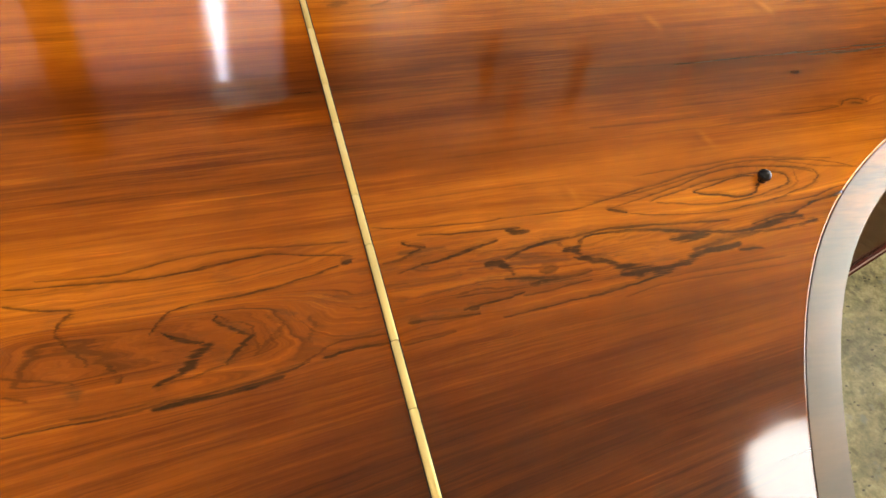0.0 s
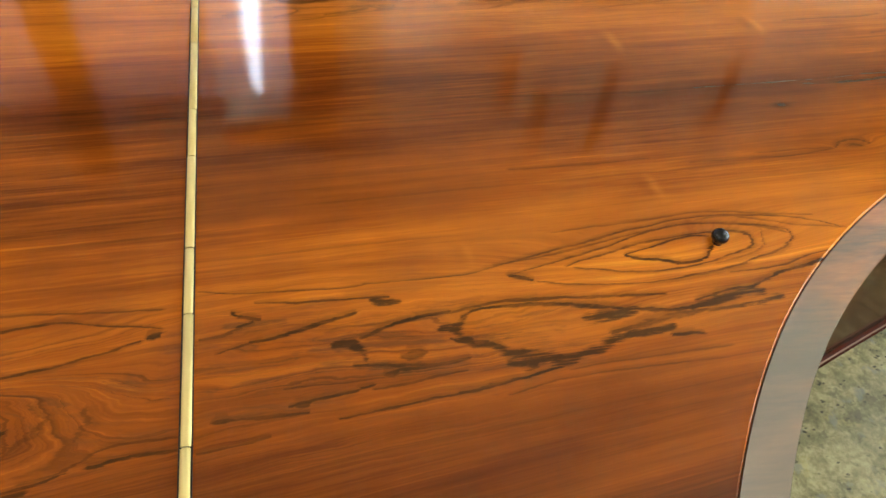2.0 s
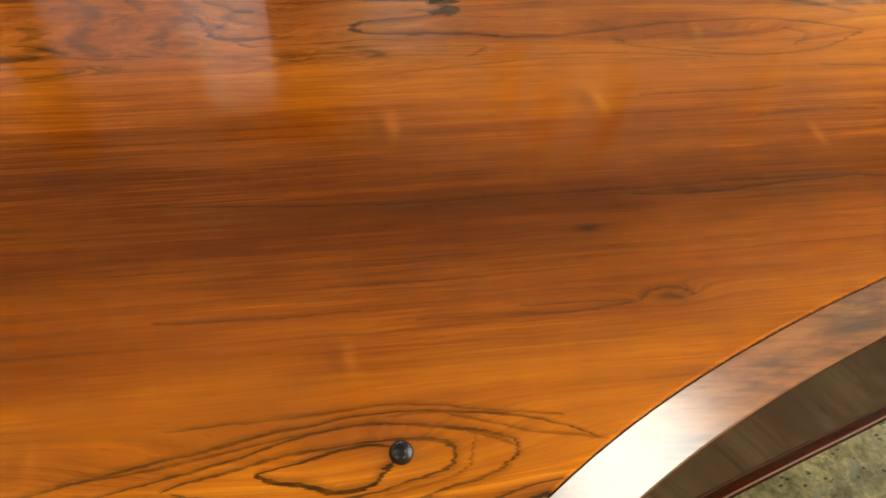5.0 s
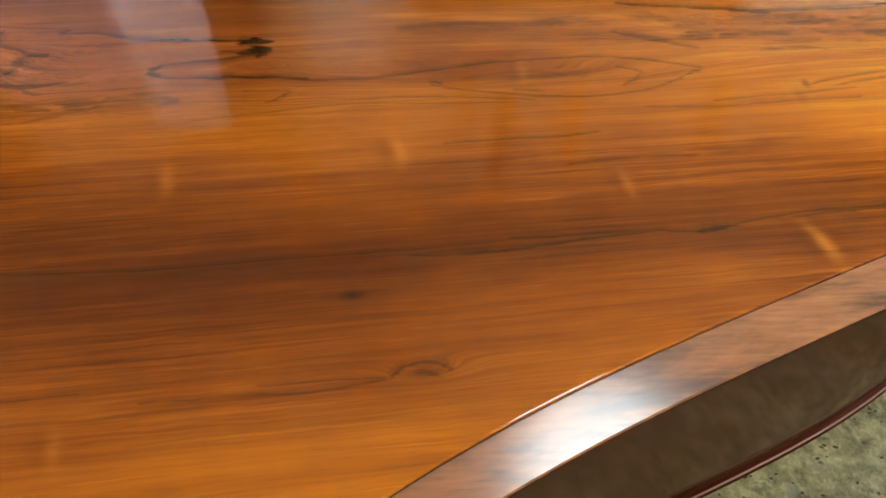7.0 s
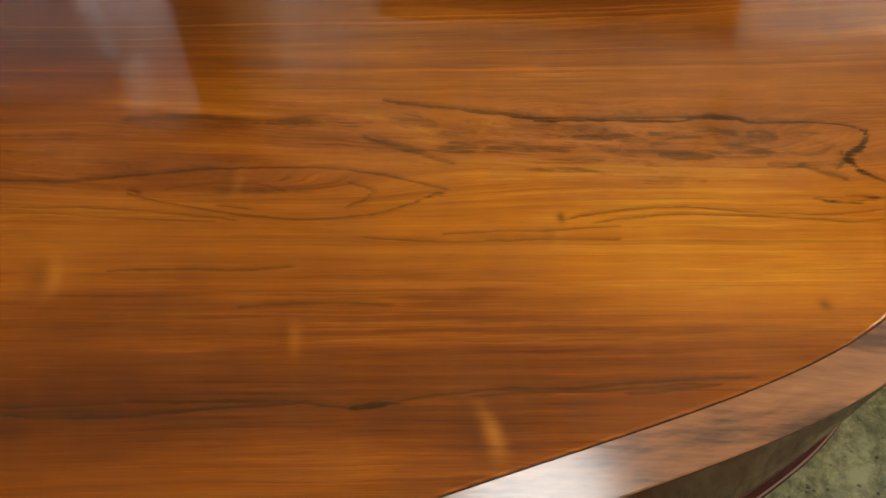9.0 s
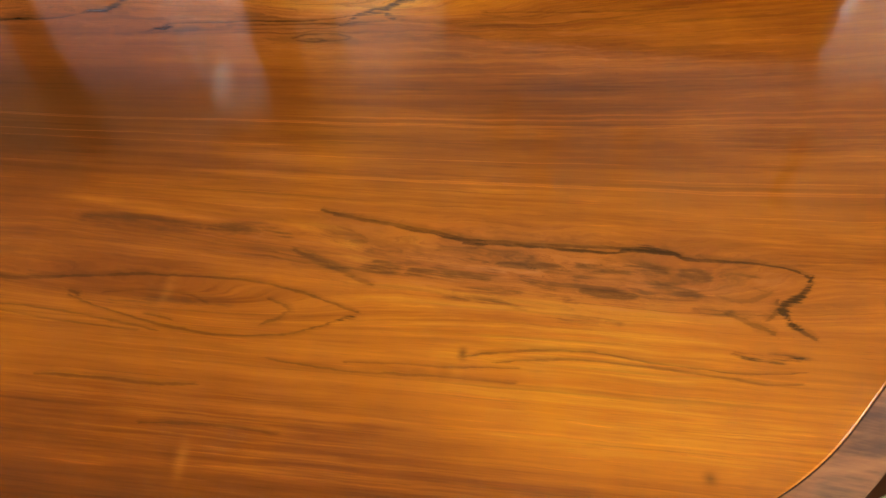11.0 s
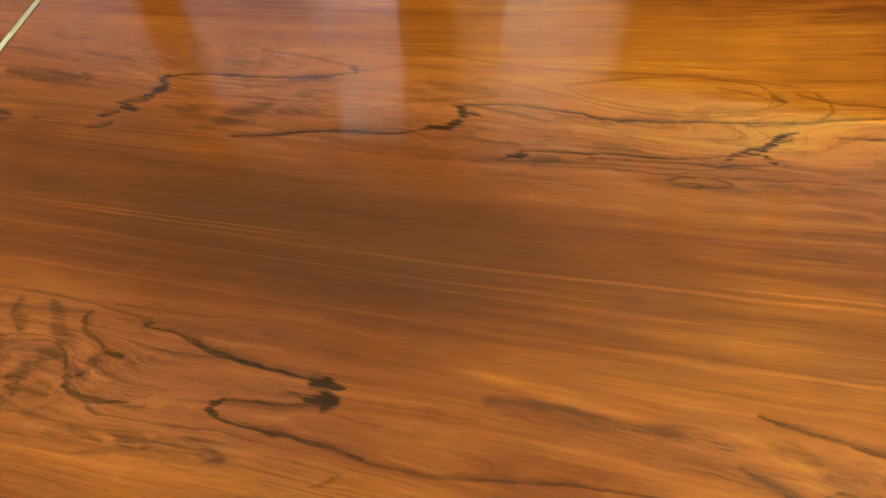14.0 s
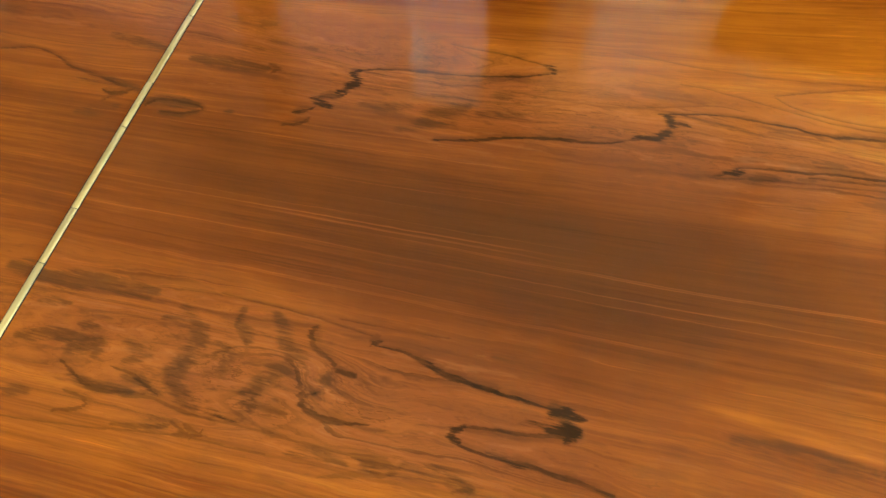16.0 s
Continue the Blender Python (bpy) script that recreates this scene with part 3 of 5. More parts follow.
# the blunt end of the bend
cloud(13.0, 0.85, (0.3930, 0.3725), (0.4020, 0.3650), (0.4100, 0.3575))
cloud(17.2, 0.45, (0.5132, 0.3802), (0.5604, 0.3811), (0.6028, 0.3813))
cloud(12.6, 0.50, (0.6107, 0.3836), (0.6522, 0.3851), (0.6733, 0.3813))
cloud(10.3, 0.45, (0.6786, 0.3714), (0.7036, 0.3624), (0.7279, 0.3529))
cloud(12.6, 0.50, (0.7350, 0.3635), (0.7583, 0.3633))
cloud(13.8, 0.55, (0.7891, 0.3652), (0.8310, 0.3690))
cloud(13.8, 0.55, (0.8884, 0.3823), (0.9222, 0.3848))
cloud(11.5, 0.40, (0.8118, 0.3537), (0.8491, 0.3561))
cloud(16.1, 0.35, (0.5618, 0.3125), (0.6083, 0.3165), (0.6468, 0.3191))
cloud(13.8, 0.50, (0.3039, 0.3069), (0.3302, 0.3070), (0.3505, 0.3016))
cloud(6.9, 0.65, (0.8306, 0.3768), (0.8532, 0.3766), (0.8821, 0.3767))
cloud(11.5, 0.60, (0.8854, 0.3717), (0.9010, 0.3780), (0.9294, 0.3844), (0.9484, 0.3846))
cloud(12.6, 0.60, (0.9612, 0.3851), (0.9790, 0.3835))
cloud(9.2, 0.70, (0.7667, 0.3625), (0.7949, 0.3642), (0.8231, 0.3637))
cloud(9.2, 0.60, (0.8916, 0.3609), (0.9264, 0.3611))
cloud(11.5, 0.50, (0.9356, 0.3743), (0.9712, 0.3673))
cloud(9.2, 0.50, (0.9682, 0.3561), (0.9931, 0.3571))
cloud(5.8, 0.50, (0.7935, 0.3442), (0.8250, 0.3443), (0.8523, 0.3411))
cloud(8.0, 0.40, (0.8674, 0.3364), (0.9191, 0.3373))
cloud(10.3, 0.40, (0.8554, 0.3627), (0.8821, 0.3529))
cloud(6.9, 0.45, (0.7675, 0.3816), (0.7756, 0.3797))
cloud(9.2, 0.35, (1.0167, 0.3288), (1.0402, 0.3271))
cloud(27.6, 0.28, (0.5009, 0.1583), (0.5886, 0.1612), (0.6786, 0.1652))
cloud(20.7, 0.28, (0.6784, 0.1675), (0.7719, 0.1768), (0.8693, 0.1840))
cloud(29.9, 0.22, (0.4806, 0.2187), (0.5609, 0.2167), (0.6422, 0.2147))
cloud(25.3, 0.30, (-0.1257, 0.1447), (-0.0537, 0.1501), (0.0475, 0.1538))
cloud(29.9, 0.30, (0.0313, 0.1489), (0.1469, 0.1454), (0.2851, 0.1547), (0.4370, 0.1576))
cloud(11.5, 0.50, (0.0690, -0.0668), (0.0944, -0.0648), (0.1185, -0.0756))
cloud(16.1, 0.40, (0.1693, -0.0557), (0.2020, -0.0642))
cloud(10.3, 0.50, (0.0208, -0.0317), (0.0526, -0.0319))
cloud(13.8, 0.80, (-0.0214, 0.3739), (0.0020, 0.3743))
cloud(16.1, 0.80, (0.0060, 0.3714), (0.0351, 0.3734), (0.0645, 0.3789), (0.0898, 0.3785))
cloud(11.5, 0.75, (0.0122, 0.3251), (0.0360, 0.3306), (0.0617, 0.3326))
cloud(13.8, 0.80, (0.0526, 0.3248), (0.0693, 0.3306), (0.0720, 0.3256))
cloud(9.2, 0.60, (0.0941, 0.3250), (0.1094, 0.3335))
cloud(8.0, 0.60, (0.0140, 0.3533), (0.0351, 0.3566))
cloud(10.3, 0.60, (0.0231, 0.2847), (0.0404, 0.2885))
cloud(9.2, 0.50, (0.0620, 0.3078), (0.0820, 0.3026), (0.1101, 0.3060))
cloud(8.0, 0.60, (0.1077, 0.3645), (0.1235, 0.3688))
cloud(11.5, 0.50, (0.1301, 0.2910), (0.1440, 0.2967))
cloud(13.8, 0.45, (0.2402, 0.2990), (0.2522, 0.2984))
cloud(10.3, 0.40, (0.2784, 0.3016), (0.2908, 0.2993))
cloud(11.5, 0.50, (0.0512, 0.3438), (0.0636, 0.3457))
cloud(11.5, 0.60, (-0.0586, 0.6094), (-0.0227, 0.6047), (-0.0002, 0.6037))
cloud(17.2, 0.62, (0.1192, 0.3732), (0.1326, 0.3643), (0.1381, 0.3558), (0.1368, 0.3453), (0.1351, 0.3339), (0.1331, 0.3235), (0.1403, 0.3154), (0.1566, 0.3098))
cloud(14.9, 0.55, (0.1852, 0.3872), (0.1953, 0.3744), (0.2020, 0.3637), (0.2132, 0.3588), (0.2030, 0.3457), (0.1933, 0.3363), (0.1857, 0.3242), (0.1944, 0.3192))
cloud(14.9, 0.42, (0.1522, 0.3583), (0.1626, 0.3513), (0.1622, 0.3382))
cloud(10.3, 0.50, (0.1611, 0.3859), (0.1623, 0.3746), (0.1723, 0.3673), (0.1717, 0.3582))

LAYERS, REACH = 8, 10.0


def smooth_run(pts, pitch=0.0012):
    """Points close together on a smooth curve through pts (Catmull-Rom)."""
    p = np.array(pts)
    p = np.vstack([2 * p[0] - p[1], p, 2 * p[-1] - p[-2]])
    out = []
    for a, b, c, d in zip(p, p[1:], p[2:], p[3:]):
        t = np.linspace(0, 1, max(3, int(np.hypot(*(c - b)) / pitch)), endpoint=False)[:, None]
        out.append(0.5 * (2 * b + (c - a) * t + (2 * a - 5 * b + 4 * c - d) * t * t + (3 * b - a - 3 * c + d) * t ** 3))
    return np.vstack(out + [p[-2][None]])


def wander(count, step, seed):
    """A wandering value between about -1 and 1 along a run, at three scales."""
    r = np.random.RandomState(seed)
    total = np.zeros(count)
    for size, share in ((step * 3.0, 0.5), (step, 0.35), (step * 0.45, 0.25)):
        knots = r.uniform(-1, 1, int(count / size) + 3)
        total += share * np.interp(np.arange(count) / size + r.uniform(0, 1), np.arange(len(knots)), knots)
    return total


def ragged(run, width, seed):
    """The run, jagged along the grain as mineral lines are."""
    t = np.gradient(run, axis=0)
    steep = abs(t[:, 1]) / np.maximum(np.hypot(t[:, 0], t[:, 1]), 1e-9)
    n = len(run)
    jag = wander(n, 6.0, seed) * (0.0008 + 0.0034 * steep) * min(1.0, width / 3.0)
    lift = wander(n, 5.0, seed + 500) * 0.0007 * min(1.4, width / 2.0)
    fade = np.minimum(1.0, np.minimum(np.arange(n), np.arange(n)[::-1]) / 5.0)
    return run + np.stack([jag * fade, lift * fade], 1)


def nearest(run, at):
    """For each place: distance from the run in mm, with its side, share of the way along it, x of the normal, and whether it lies past an end."""
    best = np.full(len(at), 1e9)
    side_of, share, nx, past = np.ones(len(at)), np.zeros(len(at)), np.zeros(len(at)), np.zeros(len(at), bool)
    n = len(run) - 1
    for i in range(n):
        e = run[i + 1] - run[i]
        size = max(np.hypot(*e), 1e-9)
        e = e / size
        v = at - run[i]
        s = v @ e
        k = np.clip(s, 0, size)
        d = np.hypot(v[:, 0] - k * e[0], v[:, 1] - k * e[1]) * 1000.0
        w = d < best
        best[w] = d[w]
        side_of[w] = np.where(e[0] * v[w, 1] - e[1] * v[w, 0] < 0, -1.0, 1.0)
        share[w] = (i + k[w] / size) / n
        nx[w] = -e[1]
        past[w] = (s[w] < 0) if i == 0 else ((s[w] > size) if i == n - 1 else False)
    return best, side_of, share, nx, past


def assign_layers():
    """Each streak's layer, so that no two near one another share one."""
    runs = [ragged(smooth_run(p), w, 11 + i) for i, (w, _, p) in enumerate(STREAKS)]
    layers = [[] for _ in range(LAYERS)]
    gap = 2.1 * REACH / 1000.0
    for i, run in enumerate(runs):
        lo, hi = run.min(0) - gap, run.max(0) + gap

        def crowd(layer):
            total = 0
            for j in layer:
                o = runs[j][::3]
                o = o[(o > lo).all(1) & (o < hi).all(1)]
                if len(o):
                    total += int((np.hypot(*(o[:, None] - run[None, ::3]).transpose(2, 0, 1)).min(1) < gap).sum())
            return total
        scores = []
        for layer in layers:
            scores.append(crowd(layer))
            if scores[-1] == 0:
                break
        k = int(np.argmin(scores))
        layers[k].append(i)
    return runs, layers


RUNS, SHEETS = assign_layers()


def tongue(x, y, cx, cy, left, right, b):
    d = x - cx
    u = np.where(d > 0, d / right, d / left)
    return np.exp(-(u * u + ((y - cy) / b) ** 2))


def ease(v, lo, hi):
    t = np.clip((v - lo) / (hi - lo), 0, 1)
    return t * t * (3 - 2 * t)


# depth of colour of the sheet's broad bands, by growth level
BANDS = ((-0.30, 0.26), (-0.24, 0.34), (-0.205, 0.25), (-0.17, 0.40), (-0.13, 0.45), (-0.09, 0.53), (-0.05, 0.60), (-0.015, 0.64), (0.03, 0.58), (0.08, 0.52), (0.12, 0.47), (0.15, 0.41),
         (0.172, 0.36), (0.195, 0.45), (0.235, 0.57), (0.28, 0.62), (0.33, 0.60), (0.38, 0.58), (0.42, 0.55), (0.46, 0.50), (0.52, 0.47), (0.56, 0.50), (0.60, 0.57), (0.68, 0.54), (0.80, 0.48), (1.0, 0.55))
# swellings of the growth lines: place, reach either way along the grain, reach across, height
EYES = ((0.302, -0.005, 0.12, 0.11, 0.020, 0.026), (-0.10, -0.030, 0.34, 0.08, 0.017, 0.016), (-0.145, -0.080, 0.15, 0.08, 0.026, 0.030), (0.19, -0.058, 0.13, 0.10, 0.020, 0.016),
        (0.61, 0.322, 0.22, 0.12, 0.019, 0.026), (0.93, 0.374, 0.28, 0.11, 0.024, 0.034), (0.20, 0.640, 0.20, 0.13, 0.030, 0.040), (0.02, 0.335, 0.30, 0.20, 0.038, 0.060),
        (0.70, 0.660, 0.20, 0.15, 0.024, 0.018), (-0.10, 0.60, 0.2, 0.1, 0.03, 0.02), (0.505, 0.081, 0.022, 0.022, 0.007, 0.011), (0.60, 0.655, 0.16, 0.10, 0.016, 0.020))
# lighter and darker parts, wood and painted light: place, reach along and across, amount
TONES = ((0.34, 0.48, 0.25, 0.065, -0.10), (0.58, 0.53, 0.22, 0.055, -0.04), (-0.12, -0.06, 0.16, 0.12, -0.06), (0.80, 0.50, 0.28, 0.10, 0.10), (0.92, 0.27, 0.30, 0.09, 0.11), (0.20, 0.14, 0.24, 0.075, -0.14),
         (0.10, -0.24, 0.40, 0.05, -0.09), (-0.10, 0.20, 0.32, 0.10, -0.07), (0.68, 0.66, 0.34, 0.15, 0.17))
# fitted light and shade, put into the colour beside the wood's own tone
TONES_AND_LIGHT = ((0.28, 0.46, 0.26, 0.090, -0.05), (0.03, -0.15, 0.12, 0.090, -0.11), (-0.04, 0.06, 0.12, 0.090, -0.10), (0.31, 0.44, 0.14, 0.110, -0.10), (0.87, 0.54, 0.12, 0.090, -0.12), (1.01, 0.30, 0.30, 0.090, 0.06),
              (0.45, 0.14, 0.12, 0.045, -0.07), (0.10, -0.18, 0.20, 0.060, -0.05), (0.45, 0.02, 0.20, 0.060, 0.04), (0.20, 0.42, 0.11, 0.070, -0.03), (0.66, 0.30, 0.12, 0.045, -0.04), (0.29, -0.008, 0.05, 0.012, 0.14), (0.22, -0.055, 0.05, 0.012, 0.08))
LIGHT_TONES = ((0.43, 0.46, 0.10, 0.080, -0.06), (0.42, 0.08, 0.10, 0.040, -0.05), (0.60, 0.56, 0.60, 0.160, -0.03), (0.50, 0.44, 0.13, 0.080, -0.11), (0.56, 0.35, 0.10, 0.030, -0.06), (0.72, 0.37, 0.14, 0.050, 0.07), (-0.05, 0.30, 0.20, 0.050, 0.07), (0.24, 0.14, 0.20, 0.060, 0.05), (0.66, 0.30, 0.12, 0.045, -0.08),
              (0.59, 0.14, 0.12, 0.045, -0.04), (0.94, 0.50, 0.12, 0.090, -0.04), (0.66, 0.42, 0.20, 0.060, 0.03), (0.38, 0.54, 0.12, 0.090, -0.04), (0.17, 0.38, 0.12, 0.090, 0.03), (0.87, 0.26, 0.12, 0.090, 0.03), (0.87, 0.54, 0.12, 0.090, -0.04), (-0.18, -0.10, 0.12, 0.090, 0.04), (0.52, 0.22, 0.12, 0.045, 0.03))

# pale flames beside the smoky shapes
FLAMES = ((0.515, 0.398, 0.030, 0.0040, 0.16), (0.565, 0.393, 0.030, 0.0045, 0.15), (0.605, 0.391, 0.020, 0.0030, 0.15), (0.640, 0.409, 0.040, 0.0050, 0.14), (0.690, 0.393, 0.030, 0.0050, 0.16), (0.720, 0.382, 0.022, 0.0060, 0.16),
          (0.730, 0.369, 0.025, 0.0040, 0.12), (0.540, 0.421, 0.070, 0.0030, 0.05), (0.640, 0.438, 0.080, 0.0035, 0.10), (0.560, 0.360, 0.050, 0.0060, 0.09), (0.480, 0.345, 0.060, 0.0080, 0.09), (0.640, 0.352, 0.050, 0.0060, 0.10))



def veneer_fields(at):
    """What the veneer's material reads at each place (x, y): growth level, depth of colour with painted light, amount
    of figure; clouds; and the layers of streaks.
    """
    x, y = at[:, 0], at[:, 1]
    low = tongue(x, y, 0.13, -0.06, 0.42, 0.15, 0.045)
    mid = tongue(x, y, 0.25, 0.335, 0.35, 0.2, 0.06)
    tail = tongue(x, y, 0.9, 0.375, 0.26, 0.16, 0.035)
    top = tongue(x, y, 0.35, 0.63, 0.5, 0.6, 0.055)
    figured = np.minimum(low + mid + tail + top, 1)
    upper = np.minimum(mid + tail + top, 1)
    g = y - x * (0.03 + np.maximum(y - 0.40, 0) * 0.36 + np.maximum(-0.03 - y, 0) * 0.7)
    for eye in EYES:
        g = g + tongue(x, y, *eye[:5]) * eye[5]
    turned_over = np.zeros(len(at))
    for cy, b0, b1, xa, xb, level, pitch in ((0.338, 0.016, 0.044, -0.16, 0.26, 0.300, -0.20), (-0.078, 0.012, 0.036, -0.26, -0.03, -0.060, 0.20)):
        turn = (1 - ease(abs(y - cy), b0, b1)) * ease(x, xa - 0.06, xa + 0.06) * (1 - ease(x, xb - 0.07, xb + 0.02)) * 0.9
        g = g * (1 - turn) + ((x - 0.22) * pitch + level + (y - cy) * 0.15) * turn
        turned_over = np.maximum(turned_over, turn)
    tone = np.interp(g, [b[0] for b in BANDS], [b[1] for b in BANDS])
    for cx, cy, a, b, amount in TONES + TONES_AND_LIGHT + LIGHT_TONES + FLAMES:
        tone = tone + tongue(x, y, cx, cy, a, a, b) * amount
    soft = []
    for rows in (CLOUDS, BLOTS):
        amount = np.zeros(len(at))
        for width, dark, pts in rows:
            run = smooth_run(pts, 0.004)
            run = run + np.stack([wander(len(run), 4.0, 70) * 0.004, wander(len(run), 4.0, 71) * 0.0025], 1)
            near = np.flatnonzero((at > run.min(0) - 0.035).all(1) & (at < run.max(0) + 0.035).all(1))
            if len(near):
                d, _, share, _, _ = nearest(run, at[near])
                amount[near] = np.maximum(amount[near], dark * np.exp(-(d / (0.62 * width * (0.55 + 0.45 * np.sin(np.pi * share)))) ** 2))
        soft.append(amount)
    fields = {"veneer": np.stack([g, tone, figured], 1), "shade": np.stack([soft[0], upper, turned_over], 1), "blots": np.stack([soft[1], soft[1], soft[1]], 1)}
    for k, layer in enumerate(SHEETS):
        out = np.zeros((len(at), 3))
        out[:, 0] = 9.0
        closest = np.full(len(at), REACH)
        for i in layer:
            width, dark, _ = STREAKS[i]
            run = RUNS[i]
            near = np.flatnonzero((at > run.min(0) - REACH / 1000).all(1) & (at < run.max(0) + REACH / 1000).all(1))
            if not len(near):
                continue
            d, s, share, nx, past = nearest(run, at[near])
            w = d < closest[near]
            near, d, s, share, nx, past = near[w], d[w], s[w], share[w], nx[w], past[w]
            closest[near] = d
            swell = 1.0 + 0.55 * wander(len(run), 9.0, 900 + i)
            bulge = np.sin(np.pi * np.clip(share, 0.0, 1.0)) + 1e-6
            half = 0.5 * width * ((0.5 + 0.5 * np.sqrt(bulge)) if width < 4.5 else (0.18 + 0.95 * bulge)) * np.interp(share, np.linspace(0, 1, len(run)), swell)
            out[near, 0] = s * d / half
            out[near, 1] = np.where(past | (d > np.minimum(1.5 * half + 1.8 + 3.0 * abs(nx), 6.6)), 0.0, dark)
            out[near, 2] = nx / half
        fields["streaks_%d" % k] = out
    return fields


def rosewood(name):
    """Figured rosewood veneer under clear polish; the grain runs along x."""
    n = Net(name)
    x, y, z = n.coords()

    def field(key):
        a = n.node("ShaderNodeAttribute")
        a.attribute_name = key
        sep = n.node("ShaderNodeSeparateXYZ")
        n.tree.links.new(a.outputs["Vector"], sep.inputs[0])
        return [Val(n, o) for o in sep.outputs]

    grow, tone, figured = field("veneer")
    smoke_at, upper, turn = field("shade")
    blot_at = field("blots")[0]
    # small waviness of all grain, stronger in the figured zones
    w1 = n.noise(n.vec(x * 14.0, y * 55.0), 1.0, 3.0, 0.6) - 0.5
    w2 = n.noise(n.vec(x * 70.0, y * 190.0, 7.0), 1.0, 3.0, 0.65) - 0.5
    big = n.noise(n.vec(x * 2.2, y * 9.0, 3.0), 1.0, 2.0) - 0.5
    zig = n.noise(n.vec(x * 10.0, y * 170.0, 21.0), 1.0, 3.0, 0.6) - 0.5
    curl = n.noise(n.vec(x * 17.0, y * 34.0, 8.0), 1.0, 2.0) - 0.5
    g = grow + big * 0.008 + w1 * (0.0030 + figured * 0.009) + w2 * (0.0006 + figured * 0.003) + curl * figured * 0.016 + zig * turn * 0.011

    # bands, streaks and threads of colour along the grain
    streaks = n.noise(n.vec(x * 2.6, g * 105.0), 1.0, 5.0, 0.68)
    fine = n.noise(n.vec(x * 14.0, g * 520.0, 4.0), 1.0, 3.0, 0.70)
    patch = n.noise(n.vec(x * 2.4, g * 26.0, 6.0), 1.0, 4.0, 0.60)
    blotch = n.noise(n.vec(x * 7.0, y * 11.0, 31.0), 1.0, 3.0, 0.6)
    busy = n.step(n.noise(n.vec(x * 3.0, y * 16.0, 41.0), 1.0, 2.0, 0.5), 0.34, 0.66, 0.45, 1.25)
    value = tone + ((streaks - 0.5) * 0.44 + (fine - 0.5) * 0.26) * busy + (patch - 0.5) * 0.46 + (blotch - 0.5) * 0.24 - 0.02
    value = (value - 0.5) * 1.18 + 0.515
    wood = n.ramp(value, [(0.0, (0.040, 0.009, 0.003)), (0.25, (0.125, 0.0255, 0.004)), (0.5, (0.29, 0.067, 0.006)),
                          (0.75, (0.58, 0.165, 0.010)), (1.0, (0.84, 0.34, 0.022))])
    # short bright threads along the grain
    dash = n.noise(n.vec(x * 13.0, g * 480.0, 12.0), 1.0, 2.0, 0.5)
    wood = n.mix(n.step(dash, 0.60, 0.76) * n.step(patch, 0.36, 0.60) * 0.55, wood, (1.75, 1.65, 1.4), "MULTIPLY")
    # a browner, quieter band between the two figured ones, with single long pale threads
    quiet = n.math("EXPONENT", ((x - 0.45) * (x - 0.45) * (1 / 0.5625) + (y - 0.49) * (y - 0.49) * (1 / 0.005625)) * -1.0)
    wood = n.mix(quiet * 0.46, wood, (0.200, 0.064, 0.015))
    thread = n.noise(g * 70.0, 1.0, 2.0, 0.5, "1D")
    reach = n.noise(n.vec(x * 2.6, g * 60.0, 27.0), 1.0, 2.0, 0.5)
    wood = n.mix(n.step(abs(thread - 0.53), 0.002, 0.022, 1.0, 0.0) * n.step(reach, 0.44, 0.60) * (0.15 + quiet * 0.75), wood, (1.8, 1.8, 1.8), "MULTIPLY")
    # dark growth lines on random levels of g, denser and blacker in the figured zones
    lines = n.noise(g * 95.0, 1.0, 2.0, 0.55, "1D")
    along = n.noise(n.vec(x * 8.0, g * 90.0, 9.0), 1.0, 3.0)
    edge = 0.63 - figured * 0.055 - (along - 0.5) * 0.40
    ink = n.step(lines - edge, 0.0, 0.16) * (0.12 + figured * 0.22 + turn * 0.30)
    # hairlines at single levels of g, broken along their run
    hair = n.noise(g * 210.0, 1.0, 1.0, 0.5, "1D")
    run = n.noise(n.vec(x * 3.5, g * 130.0, 15.0), 1.0, 2.0, 0.6)
    ink = ink.max(n.step(abs(hair - 0.5), 0.004, 0.05, 1.0, 0.0) * n.step(run, 0.50 - figured * 0.08, 0.68) * (0.24 + figured * 0.26))
    wood = n.mix(upper * 0.45, wood, (0.40, 0.122, 0.040))
    # smoky patches between the lines of the figure, torn along the grain
    torn = n.noise(n.vec(x * 17.0 + w1 * 2.0, y * 150.0, 2.0), 1.0, 5.0, 0.72)
    swirl = n.noise(n.vec(x * 13.0 + w1 * 3.0, y * 50.0 + g * 55.0, 2.0), 1.0, 4.0, 0.65)
    # paler flames and smoky shreds that follow the swirl
    wood = n.mix(n.step(swirl, 0.46, 0.30) * upper * 0.45, wood, (0.60, 0.21, 0.060))
    wood = n.mix(n.step(swirl, 0.48, 0.66) * figured * 0.74, wood, (0.118, 0.038, 0.013))
    # thin dark rims round the flames
    rim = n.step(abs(swirl - 0.49), 0.003, 0.018, 1.0, 0.0) * n.step(along, 0.40, 0.58) * upper * figured
    ink = ink.max(rim * 0.50)
    comb = n.noise(n.vec(x * 50.0, y * 620.0, 13.0), 1.0, 3.0, 0.65) - 0.5
    shred = (torn - 0.5) * 2.0 + comb * 1.3 + (swirl - 0.5) * 0.8
    haze = n.step(smoke_at + shred, 0.06, 0.76) * n.step(smoke_at, 0.04, 0.45)
    wood = n.mix(haze * 0.66, wood, (0.105, 0.037, 0.011))

    # the strongest mineral streaks, ragged along the grain
    teeth = n.noise(n.vec(x * 14.0, y * 230.0, 5.0), 1.0, 5.0, 0.75) - 0.5
    rag = (n.noise(n.vec(x * 45.0, y * 380.0, 6.0), 1.0, 4.0, 0.75) - 0.5) * 1.5 + w2 * 0.9 + w1 * 0.7
    thick = along * 1.5 + 0.45
